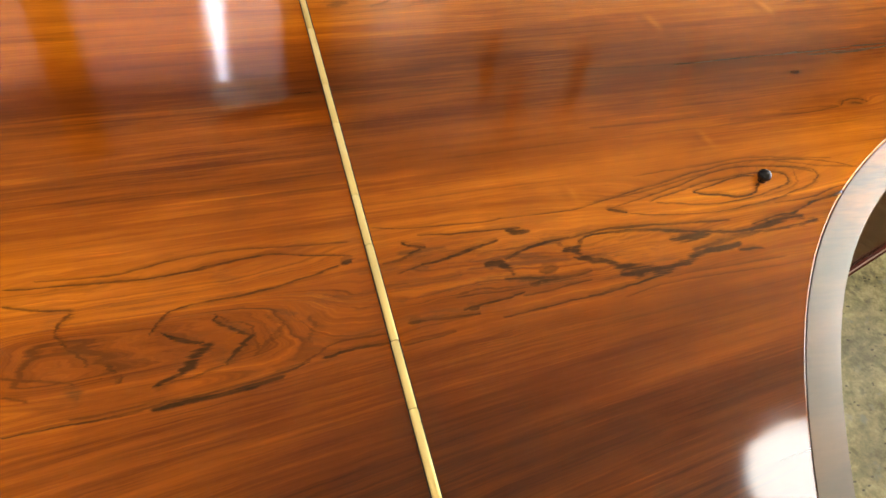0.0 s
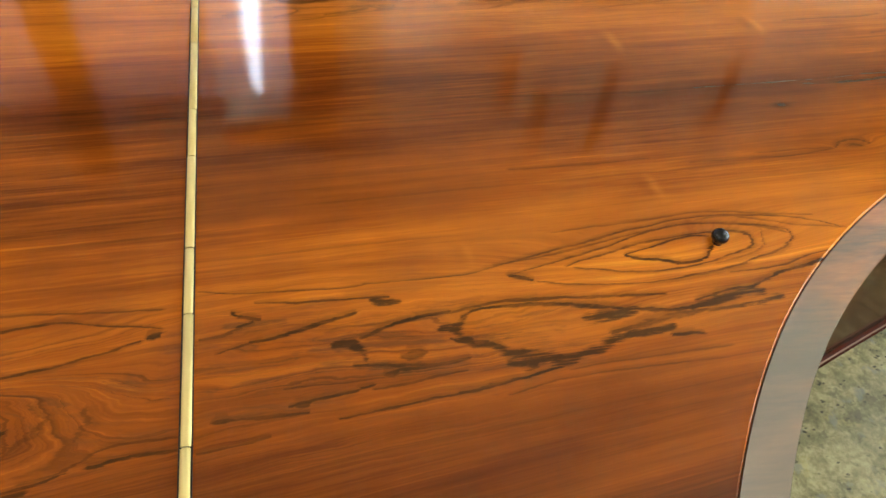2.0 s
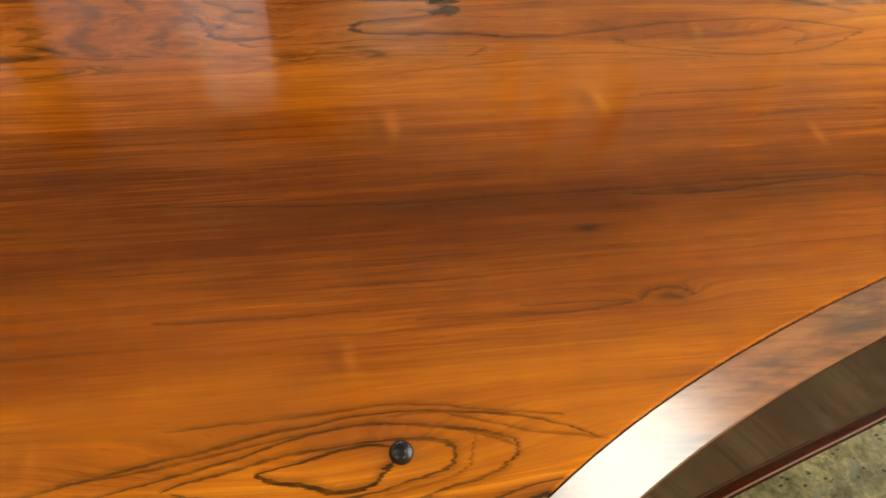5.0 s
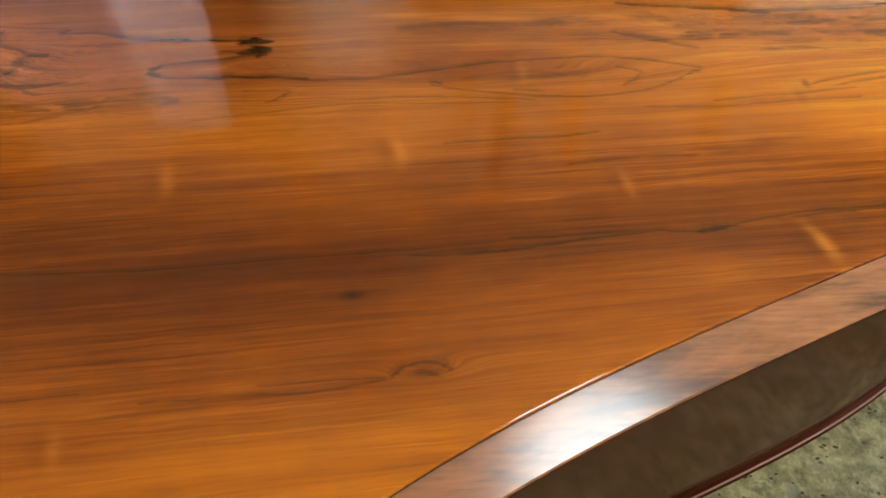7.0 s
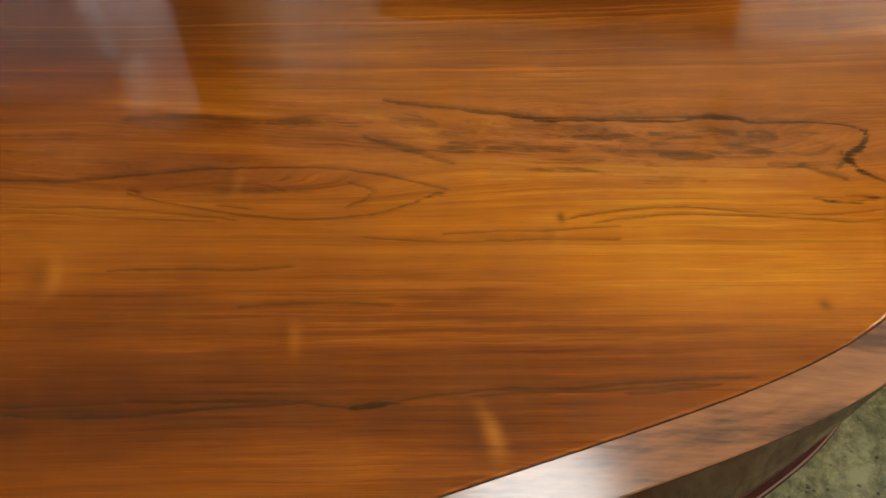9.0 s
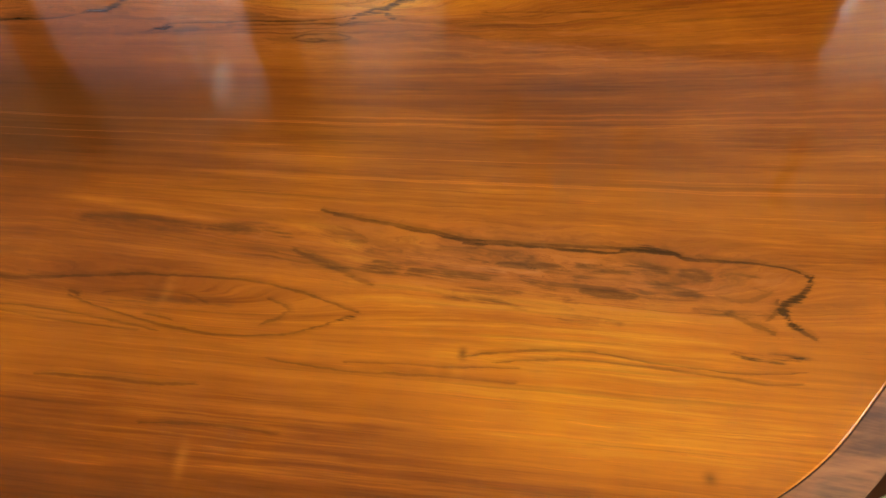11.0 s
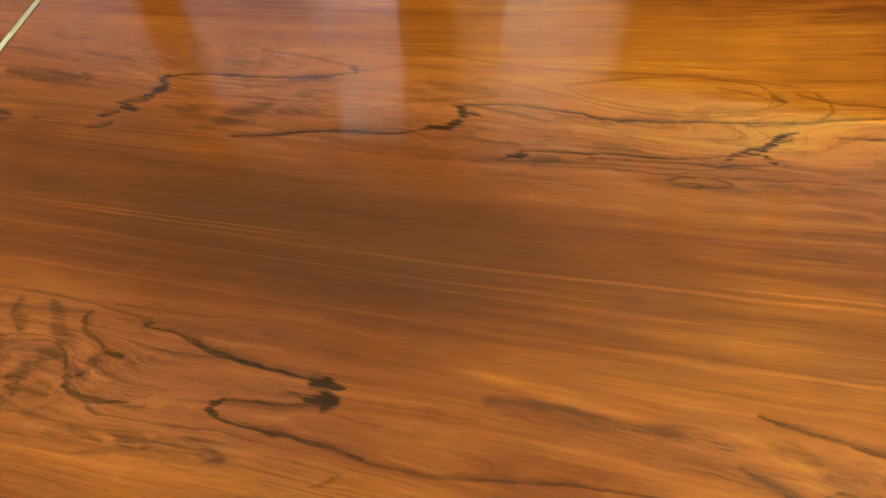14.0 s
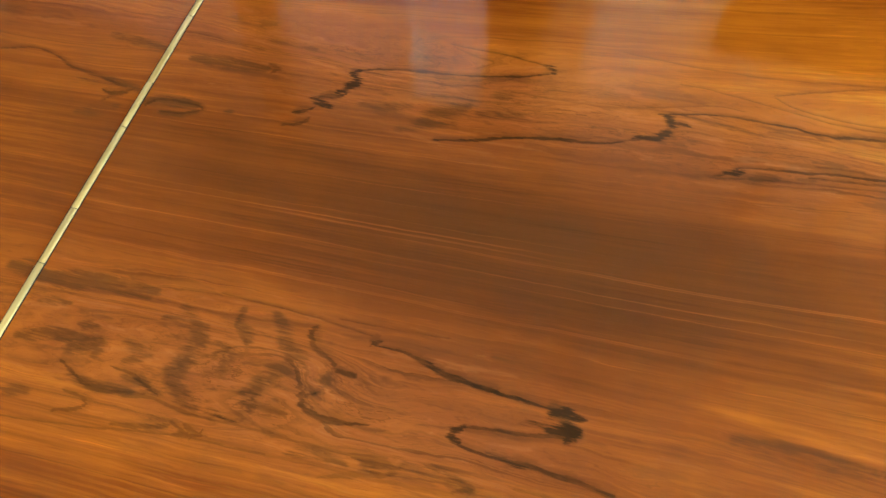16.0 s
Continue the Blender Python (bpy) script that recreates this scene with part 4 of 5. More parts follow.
    ink = ink.max(n.step(blot_at + shred * 1.10 + teeth * 1.0, 0.24, 0.90) * n.step(blot_at, 0.03, 0.30) * 0.84)
    worn = n.step(n.noise(n.vec(x * 30.0, y * 160.0, 17.0), 1.0, 4.0, 0.7), 0.28, 0.62, 0.60, 1.0)
    for k in range(LAYERS):
        d, dark, nx = field("streaks_%d" % k)
        d = d + (teeth * 6.0 + comb * 9.0) * nx + rag
        core = n.step(abs(d), thick * 0.40, thick * 1.12, 1.0, 0.0) * worn
        # one side of a line breaks off, the other fades out
        ink = ink.max(core.max(n.step(abs(d - 0.9), 0.3, 3.2, 0.38, 0.0)) * dark)

    def hill(cx, cy, a, b):
        u, v = (x - cx) / a, (y - cy) / b
        return n.math("EXPONENT", (u * u + v * v) * -1.0)

    for cx, cy, a, b, dark in ((0.468, 0.132, 0.008, 0.0035, 0.7), (0.505, 0.079, 0.012, 0.004, 0.4),
                               (0.814, 0.302, 0.003, 0.0045, 0.6), (0.972, 0.238, 0.004, 0.004, 0.55)):
        ink = ink.max(hill(cx, cy, a, b) * dark)

    # pale ray flecks across the grain
    flecks = shades = None
    for cx, cy, lean, size, pale in ((0.355, 0.229, -0.1, 1.0, 0.5), (0.503, 0.247, -0.15, 1.0, 0.7), (0.651, 0.208, -0.1, 0.8, 0.45), (0.763, 0.151, -0.25, 1.1, 1.0),
                                     (0.322, 0.052, -0.1, 0.8, 0.4), (0.812, 0.288, 0.1, 0.8, 0.35), (0.172, 0.006, -0.1, 0.7, 0.3), (0.60, 0.325, 0.1, 0.9, 0.3)):
        u = (x - cx - (y - cy) * lean + (y - cy) * (y - cy) * 9.0 + w1 * 0.006) / (0.0044 * size)
        v = (y - cy) / (0.0125 * size)
        bell = n.math("EXPONENT", (u * u + v * v) * -1.0) * pale
        side_u = u + 2.2
        dim = n.math("EXPONENT", (side_u * side_u * 0.5 + v * v) * -1.0) * pale
        flecks = bell if flecks is None else flecks + bell
        shades = dim if shades is None else shades + dim
    wood = n.mix((shades * 0.45).min(0.6), wood, (0.12, 0.030, 0.005))
    wood = n.mix((flecks * (0.2 + fine * 1.4)).min(1.0) * 0.55, wood, (0.74, 0.25, 0.025))
    # short open pores
    pores = n.noise(n.vec(x * 55.0, g * 1500.0, 1.0), 1.0, 1.0)
    wood = n.mix(n.step(pores, 0.62, 0.74) * 0.22, wood, (0.10, 0.028, 0.008))
    wood = n.mix((ink * 1.10).min(1.0) * 0.95, wood, (0.026, 0.012, 0.004))
    wave = n.noise(n.vec(x * 3.0, y * 26.0), 1.0, 2.0) + fine * 0.02
    return n.finish(wood, 0.6, None, specular_ior_level=0.0, coat_weight=1.0, coat_roughness=0.072,
                    coat_ior=1.54, coat_normal=n.bump(wave, 0.09, 0.004))


def bevel_wood():
    """The lid's bevelled edge: the same wood, with a grey reflection painted in, under a soft gloss."""
    n = Net("rosewood_bevel")
    x, y, z = n.coords()
    broad = n.noise(n.vec(x * 8.0 - y * 5.0, y * 34.0 - x * 4.0), 1.0, 5.0, 0.60, distortion=0.35)
    fine = n.noise(n.vec(x * 30.0, y * 320.0, 2.0), 1.0, 3.0, 0.6)
    col = n.ramp(broad * 0.74 + fine * 0.26, [(0.32, (0.070, 0.036, 0.024)), (0.43, (0.150, 0.058, 0.030)), (0.52, (0.28, 0.102, 0.043)), (0.66, (0.42, 0.155, 0.060))])
    # grey reflection painted into the colour towards the keyboard end
    grey_sheen = n.step(x + (broad - 0.5) * 0.25, 0.34, 0.56, 0.82, 0.0)
    col = n.mix(grey_sheen, col, (0.150, 0.136, 0.115))
    return n.finish(col, 0.6, None, specular_ior_level=0.0, coat_weight=1.0, coat_roughness=0.165, coat_ior=1.70)


def plain_wood(name, dark, light, rough=0.3, coat=1.0, gloss=1.38):
    n = Net(name)
    x, y, z = n.coords()
    s = n.noise(n.vec(x * 3.0, y * 9.0, z * 120.0), 1.0, 4.0, 0.6)
    return n.finish(n.mix(s, dark, light), rough, None, specular_ior_level=0.0, coat_weight=coat, coat_roughness=0.05, coat_ior=gloss)


def granite():
    n = Net("granite")
    x, y, z = n.coords()
    p = n.vec(x, y)
    haze = n.noise(p, 9.0, 4.0, 0.6)
    vein = n.noise(p, 32.0, 4.0, 0.70, distortion=0.4)
    grain = n.noise(p, 120.0, 3.0, 0.6)
    col = n.ramp(haze * 0.40 + vein * 0.45 + grain * 0.15, [
        (0.34, (0.052, 0.048, 0.026)), (0.43, (0.140, 0.124, 0.060)), (0.51, (0.245, 0.214, 0.105)), (0.60, (0.40, 0.355, 0.195))])
    rust = n.step(n.noise(p, 17.0, 3.0, 0.6), 0.58, 0.72)
    col = n.mix(rust * 0.5, col, (0.40, 0.33, 0.13))
    grey = n.step(n.noise(n.vec(x, y, 5.0), 21.0, 3.0, 0.6), 0.58, 0.70)
    col = n.mix(grey * 0.6, col, (0.19, 0.19, 0.16))
    warp = n.noise(p, 60.0, 2.0, 0.6) - 0.5
    q = n.vec(x + warp * 0.014, y * 1.5 - warp * 0.010)
    crowd = n.step(n.noise(n.vec(x, y, 9.0), 15.0, 3.0, 0.6), 0.44, 0.56)
    cell = n.voronoi(q, 46.0)
    spot = n.step(Val(n, cell.outputs["Distance"]), 0.14, 0.27, 1.0, 0.0)
    col = n.mix(spot * crowd * 0.92, col, (0.022, 0.020, 0.012))
    cell2 = n.voronoi(n.vec(x + warp * 0.03, y + warp * 0.02, 3.0), 24.0)
    blot = n.step(Val(n, cell2.outputs["Distance"]) + (grain - 0.5) * 0.5, 0.12, 0.30, 1.0, 0.0)
    col = n.mix(blot * 0.6, col, (0.095, 0.085, 0.048))
    return n.finish(col, 0.26 + grain * 0.1, None, specular_ior_level=0.16)


def painted(name, colour, rough=0.75):
    n = Net(name)
    x, y, z = n.coords()
    p = n.vec(x, y, z)
    mottled = n.noise(p, 2.5, 4.0, 0.6)
    c = n.mix(mottled, [v * 0.88 for v in colour], colour)
    return n.finish(c, rough, n.bump(n.noise(p, 180.0, 2.0), 0.15, 0.001))


def brass():
    n = Net("brass")
    x, y, z = n.coords()
    wear = n.noise(n.vec(x * 60.0, y * 9.0), 1.0, 4.0, 0.65)
    fine = n.noise(n.vec(x * 900.0, y * 60.0), 1.0, 2.0)
    info = n.node("ShaderNodeObjectInfo")
    tint = Val(n, info.outputs["Random"])
    col = n.mix(n.step(wear, 0.3, 0.75), (0.86, 0.72, 0.34), (0.74, 0.57, 0.23))
    col = n.mix(tint * 0.3, col, (0.86, 0.76, 0.44))
    return n.finish(col, 0.50 + fine * 0.15, None, metallic=0.85)


def simple(name, colour, rough, **rest):
    return Net(name).finish(colour, rough, None, **rest)


def emitter(name, colour, strength):
    n = Net(name)
    return n.finish((0.8, 0.8, 0.8), 0.5, None, emission_color=(*colour, 1.0), emission_strength=strength)


WOOD = rosewood("rosewood_polish")
EDGE = bevel_wood()
CASE = plain_wood("case_rosewood", (0.030, 0.010, 0.004), (0.060, 0.018, 0.006), 0.25, 0.45, 1.24)
MOULD = plain_wood("moulding_mahogany", (0.030, 0.006, 0.003), (0.060, 0.011, 0.005), 0.3, 0.14, 1.28)
LINE = plain_wood("pale_highlight_wood", (0.20, 0.11, 0.085), (0.30, 0.17, 0.13), 0.3, 0.6)
GRANITE = granite()
BRASS = brass()
BLACK = simple("black_gloss", (0.008, 0.008, 0.010), 0.06)
GAP = simple("dark_gap", (0.012, 0.006, 0.004), 0.8)
WALL = painted("warm_plaster", (0.72, 0.66, 0.55))
CEILING = painted("ceiling_cream", (0.80, 0.69, 0.50))
LILAC = painted("pale_lilac_render", (0.80, 0.74, 0.82), 0.9)
PALE = painted("pale_grey_paint", (0.66, 0.66, 0.62), 0.5)
DARKWOOD = plain_wood("dark_cabinet_wood", (0.05, 0.022, 0.010), (0.11, 0.05, 0.022), 0.4, 0.4)
PANEL = emitter("lamp_diffuser", (0.84, 0.96, 1.0), 4.0)


def cloth(name, colour, through_light):
    """Thin woven cloth that lets part of the daylight through."""
    n = Net(name)
    x, y, z = n.coords()
    weave = n.noise(n.vec(x * 60.0, y * 60.0, z * 6.0), 1.0, 3.0, 0.6)
    tint = n.mix(weave, [v * 0.85 for v in colour], colour)
    n.finish(tint, 0.9, None)
    thin = n.node("ShaderNodeBsdfTranslucent")
    n.put(thin.inputs[0], tint)
    mix = n.node("ShaderNodeMixShader")
    mix.inputs[0].default_value = through_light
    n.tree.links.new(n.bsdf.outputs[0], mix.inputs[1])
    n.tree.links.new(thin.outputs[0], mix.inputs[2])
    n.tree.links.new(mix.outputs[0], n.tree.nodes["Material Output"].inputs[0])
    return n.mat


SHEER = cloth("sheer_cloth", (0.68, 0.57, 0.62), 0.36)
BLIND = cloth("blind_cloth", (0.84, 0.73, 0.55), 0.62)


# ---------------------------------------------------------------- mesh helpers
def link(name, bm, material, parent=None, smooth=True):
    me = bpy.data.meshes.new(name)
    bm.normal_update()
    bm.to_mesh(me)
    bm.free()
    me.materials.append(material)
    if smooth:
        for p in me.polygons:
            p.use_smooth = True
    ob = new(name, me)
    ob.parent = parent
    return ob


def part(name, bm, material, parent, label="", smooth=False):
    ob = link(name, bm, material, parent, smooth)
    if label:
        tagged(ob, label)
    return ob


def box(x0, x1, y0, y1, z0, z1, bevel=0.0, segments=2):
    bm = bmesh.new()
    m = Matrix.LocRotScale(((x0 + x1) / 2, (y0 + y1) / 2, (z0 + z1) / 2), None, (x1 - x0, y1 - y0, z1 - z0))
    bmesh.ops.create_cube(bm, size=1.0, matrix=m)
    if bevel:
        bmesh.ops.bevel(bm, geom=bm.edges[:], offset=bevel, segments=segments, affect="EDGES", profile=0.5)
    return bm


def turned(profile, steps=32):
    """A turned body about z from (radius, height) pairs."""
    bm = bmesh.new()
    rings = []
    for r, h in profile:
        rings.append([bm.verts.new((r * math.cos(a), r * math.sin(a), h)) for a in [2 * math.pi * i / steps for i in range(steps)]])
    for a, b in zip(rings, rings[1:]):
        for i in range(steps):
            bm.faces.new((a[i], a[(i + 1) % steps], b[(i + 1) % steps], b[i]))
    bm.faces.new(rings[0][::-1])
    bm.faces.new(rings[-1])
    return bm


def thing(name, label, category, group="", at=(0, 0, 0)):
    ob = new(name)
    ob.location = at
    return tagged(ob, label, category, group)


# ---------------------------------------------------------------- the piano's outline
def bezier(a, b, c, d, steps):
    a, b, c, d = (Vector(v) for v in (a, b, c, d))
    return [(1 - t) ** 3 * a + 3 * (1 - t) ** 2 * t * b + 3 * (1 - t) * t * t * c + t ** 3 * d for t in [i / steps for i in range(steps)]]


FRONT, SPINE, CHEEK = -0.38, 1.02, -0.50
outline = []
outline += bezier((FRONT, CHEEK), (-0.25, CHEEK), (-0.10, CHEEK), (0.0, CHEEK), 12)
outline += bezier((0.0, CHEEK), (0.10, CHEEK), (0.175, -0.370), (0.228, -0.262), 24)
outline += bezier((0.228, -0.262), (0.339, -0.037), (0.469, 0.027), (0.713, 0.111), 64)
outline += bezier((0.713, 0.111), (0.896, 0.175), (0.996, 0.198), (1.062, 0.281), 48)
outline += bezier((1.062, 0.281), (1.19, 0.442), (1.27, 0.60), (1.27, 0.78), 32)
outline += bezier((1.27, 0.78), (1.27, 0.93), (1.20, SPINE), (1.05, SPINE), 24)
outline += bezier((1.05, SPINE), (0.6, SPINE), (0.3, SPINE), (0.0, SPINE), 24)
outline += bezier((0.0, SPINE), (-0.15, SPINE), (-0.30, SPINE), (FRONT, SPINE), 10)
outline += bezier((FRONT, SPINE), (FRONT, 0.6), (FRONT, 0.0), (FRONT, CHEEK), 20)


def offset(points, d):
    """The closed outline moved outwards by d."""
    out = []
    for i, p in enumerate(points):
        a, b = points[i - 1], points[(i + 1) % len(points)]
        t1, t2 = (p - a).normalized(), (b - p).normalized()
        m = Vector((t1.y + t2.y, -t1.x - t2.x)).normalized()
        out.append(p + m * min(d / max(m.dot(Vector((t1.y, -t1.x))), 0.5), abs(d) * 1.5) if d > 0 else p + m * max(d / max(m.dot(Vector((t1.y, -t1.x))), 0.5), d * 1.5))
    return out


def slab(rings, cap_top=True, cap_bottom=True):
    """A body between stacked closed rings [(points, z), ...] from the top down."""
    bm = bmesh.new()
    made = [[bm.verts.new((p.x, p.y, z)) for p in pts] for pts, z in rings]
    for a, b in zip(made, made[1:]):
        for i in range(len(a)):
            j = (i + 1) % len(a)
            bm.faces.new((a[i], b[i], b[j], a[j]))
    for wanted, (pts, z), turn in ((cap_top, rings[0], 1), (cap_bottom, rings[-1], -1)):
        if wanted:
            bm.faces.new([bm.verts.new((p.x, p.y, z)) for p in pts][::turn])
    return bm


def side(points, keep_front):
    """The part of the outline in front of or behind the hinge line."""
    cut = 0.0012
    if keep_front:
        return [Vector((min(p.x, -cut), p.y)) for p in points if p.x <= 0.004]
    return [Vector((max(p.x, cut), p.y)) for p in points if p.x >= -0.004]


TOP, DROP, FALL, THICK = 1.0, 0.0065, 0.028, 0.014
piano = thing("grand_piano", "figured rosewood grand piano with polished lid, closed", "piano")


def veneer_panel(name, front):
    """One leaf of the lid: a fine sheet across the top, with the veneer's fields on its points, and a thin edge."""
    rim, brow, foot = (side(offset(outline, -0.0015), front), side(offset(outline, -0.0006), front), side(outline, front))
    low, high = min(p.y for p in rim), max(p.y for p in rim)
    rows, cols = 760, 110 if front else 400
    ys = np.linspace(low, high, rows)
    if front:
        left, right = np.full(rows, min(p.x for p in rim)), np.full(rows, -0.0012)
    else:
        bent = sorted((p.y, p.x) for p in rim if p.x > 0.0013)
        left, right = np.full(rows, 0.0012), np.interp(ys, [p[0] for p in bent], [p[1] for p in bent])
    share = np.linspace(0, 1, cols)
    xs = left[:, None] + (right - left)[:, None] * share[None]
    at = np.stack([xs.ravel(), np.repeat(ys, cols)], 1)
    i = (np.arange(rows - 1)[:, None] * cols + np.arange(cols - 1)[None]).ravel()
    faces = np.stack([i, i + 1, i + cols + 1, i + cols], 1).tolist()
    points = np.column_stack([at, np.full(len(at), TOP)]).tolist()
    start = len(points)
    m = len(rim)
    for ring, z in ((rim, TOP), (brow, TOP - 0.0003), (foot, TOP - 0.0012), (foot, TOP - 0.0025)):
        points += [(p.x, p.y, z) for p in ring]
    for r in range(3):
        for k in range(m):
            j = (k + 1) % m
            a = start + r * m
            faces.append((a + k, a + m + k, a + m + j, a + j))
    me = bpy.data.meshes.new(name)
    me.from_pydata(points, [], faces)
    for key, values in veneer_fields(np.array(points)[:, :2]).items():
        layer = me.attributes.new(key, "FLOAT_VECTOR", "POINT")
        layer.data.foreach_set("vector", values.astype(np.float32).ravel())
    me.materials.append(WOOD)
    ob = new(name, me)
    ob.parent = piano
    return tagged(ob, "figured rosewood veneer panel under clear gloss polish")


for front in (False, True):
    lid = veneer_panel("front_flap" if front else "lid", front)
    a, b, c = offset(outline, 0.0009), offset(outline, FALL), offset(outline, FALL + 0.0008)
    part("bevel_edge", slab([(side(a, front), TOP - 0.0012), (side(b, front), TOP - DROP), (side(c, front), TOP - DROP - 0.0014)], False, False), EDGE, lid,
         "polished bevelled edge of the lid, greyed by a painted reflection")
    part("lid_core", slab([(side(offset(outline, 0.0016), front), TOP - 0.0024), (side(offset(outline, FALL - 0.002), front), TOP - DROP - 0.0012), (side(offset(outline, FALL - 0.001), front), TOP - DROP - THICK)], True, True), CASE, lid, "dark lower edge of the lid")

# the case swings wider than the lid towards the tail
case = []
case += outline[:100]
case += bezier((0.713, 0.111), (0.85, 0.159), (0.97, 0.190), (1.10, 0.279), 48)
case += bezier((1.10, 0.279), (1.20, 0.347), (1.285, 0.47), (1.285, 0.64), 32)
case += bezier((1.285, 0.64), (1.285, 0.90), (1.21, SPINE), (1.05, SPINE), 24)
case += outline[204:]
rim_out = offset(case, FALL - 0.012)
RIM_TOP, RIM_BOTTOM = TOP - DROP - THICK - 0.002, 0.652
part("rim", slab([(rim_out, RIM_TOP), (rim_out, RIM_BOTTOM)]), CASE, piano, "dark high-gloss rosewood case side", True)

# half-round moulding along the foot of the case
bead = []
for i in range(9):
    a = math.pi * i / 8
    bead.append((offset(case, FALL - 0.0125 + 0.008 * math.sin(a)), RIM_BOTTOM + 0.008 * math.cos(a)))
moulding = part("moulding", slab(bead), MOULD, piano, "dark red-brown half-round moulding", True)
# thin pale bead that draws the moulding's highlight in lighter colour
line = []
for i in range(7):
    a = math.pi * i / 6 - math.pi / 4
    line.append((offset(case, FALL - 0.0072 + 0.0012 * math.sin(a)), RIM_BOTTOM + 0.0055 + 0.0012 * math.cos(a)))
part("highlight_bead", slab(line, False, False), LINE, moulding, "thin pale polished bead drawing the highlight along the moulding", True)


# brass hinge: knuckles end to end along the flap's joint
hinge = part("hinge", box(-0.0036, 0.0036, CHEEK - 0.01, SPINE + 0.01, TOP - 0.0015, TOP + 0.0004), GAP, piano, "long brass piano hinge")
PITCH, Y0 = 0.1335, 0.0305


def knuckle(length, radius):
    bm = bmesh.new()
    steps, rows = 10, [(-length / 2, 0.0), (-length / 2, radius - 0.0004), (-length / 2 + 0.0004, radius), (length / 2 - 0.0004, radius), (length / 2, radius - 0.0004)]
    made = []
    for yy, r in rows[1:]:
        made.append([bm.verts.new((r * math.cos(math.pi * i / steps), yy, r * 0.55 * math.sin(math.pi * i / steps))) for i in range(steps + 1)])
    for a, b in zip(made, made[1:]):
        for i in range(steps):
            bm.faces.new((a[i], a[i + 1], b[i + 1], b[i]))
    bm.faces.new(made[0])
    bm.faces.new(made[-1][::-1])
    return bm


first = None
for k in range(-4, 8):
    for half in (0, 1):
        length = PITCH * (0.62 if half == 0 else 0.38)
        y0 = Y0 + k * PITCH + (0 if half == 0 else PITCH * 0.62)
        if y0 < CHEEK - 0.02 or y0 + length > SPINE + 0.03:
            continue
        ob = part("knuckle", knuckle(length - (0.0002 if half == 0 else 0.0012), 0.0028 if half == 0 else 0.00272), BRASS, hinge, smooth=True)
        ob.location = (random.uniform(-0.0002, 0.0002), y0 + length / 2, TOP + 0.0004)

# black button on the lid
ball = [(0.0062 * math.cos(radians(a)), 0.0070 + 0.0058 * math.sin(radians(a))) for a in range(-50, 90, 8)]
button = part("lid_button", turned([(0.0038, -0.001), (0.0038, 0.0010)] + ball + [(0.0003, 0.0128)], 32), BLACK, piano, "small glossy black knob", True)
button.location, button.scale = (0.3445, -0.0045, TOP), (0.97, 0.97, 0.88)

# legs that carry the case
LEG = [(0.030, 0.0), (0.034, 0.02), (0.034, 0.05), (0.028, 0.06), (0.030, 0.09), (0.046, 0.30), (0.058, 0.50), (0.066, 0.56), (0.060, 0.58), (0.070, 0.60), (0.070, 0.645)]
for lx, ly in ((-0.22, -0.36), (-0.22, 0.88), (1.02, 0.78)):
    leg = part("leg", turned(LEG), CASE, piano, "turned dark rosewood leg", True)
    leg.location = (lx, ly, 0.0)

# ---------------------------------------------------------------- the room
X0, X1, YB, YF = -2.6, 2.5, 1.58, -3.4


def structure(name, bm, material, label, category):
    return tagged(link(name, bm, material, None, False), label, category, kind="structure")


structure("floor", box(X0 - 0.2, X1 + 0.2, YF - 0.2, YB + 0.2, -0.12, 0.0), GRANITE, "polished greenish beige granite floor with dark specks", "floor")
structure("ceiling", box(X0 - 0.2, X1 + 0.2, YF - 0.2, YB + 0.2, CEIL, CEIL + 0.15), CEILING, "plain warm cream plaster ceiling", "ceiling")
structure("wall_west", box(X0 - 0.2, X0, YF - 0.2, YB + 0.2, 0.0, CEIL), WALL, "plain warm plaster wall", "wall")
EY0, EY1, EZ0, EZ1 = -1.3, 1.1, 0.95, 2.36
bm = bmesh.new()
for a, b, c, d in ((YF - 0.2, EY0, 0.0, CEIL), (EY1, YB + 0.2, 0.0, CEIL), (EY0, EY1, 0.0, EZ0), (EY0, EY1, EZ1, CEIL)):
    m = Matrix.LocRotScale((X1 + 0.1, (a + b) / 2, (c + d) / 2), None, (0.2, b - a, d - c))
    bmesh.ops.create_cube(bm, size=1.0, matrix=m)
structure("wall_east", bm, WALL, "warm plaster wall with a wide window opening", "wall")
structure("wall_south", box(X0, X1, YF - 0.2, YF, 0.0, CEIL), WALL, "plain warm plaster wall", "wall")
# wall behind the piano, with three window openings
WX0, WX1, WZ0, WZ1 = -1.25, 0.118, 0.95, 2.06
SLIT, SLIT_TOP = -0.10, 2.235
OPENINGS = ((WX0, SLIT, WZ0, WZ1), (SLIT, WX1, WZ0, SLIT_TOP), (0.27, 0.62, 0.90, 1.98), (1.53, 2.26, 0.90, 1.81))
bm = bmesh.new()
cells, at = [], X0
for a, b, c, d in OPENINGS:
    if a > at:
        cells.append((at, a, 0.0, CEIL))
    cells += [(a, b, 0.0, c), (a, b, d, CEIL)]
    at = b
cells.append((at, X1, 0.0, CEIL))
for a, b, c, d in cells:
    m = Matrix.LocRotScale(((a + b) / 2, YB + 0.1, (c + d) / 2), None, (b - a, 0.2, d - c))
    bmesh.ops.create_cube(bm, size=1.0, matrix=m)
structure("wall_north", bm, WALL, "warm plaster wall with three window openings", "wall")

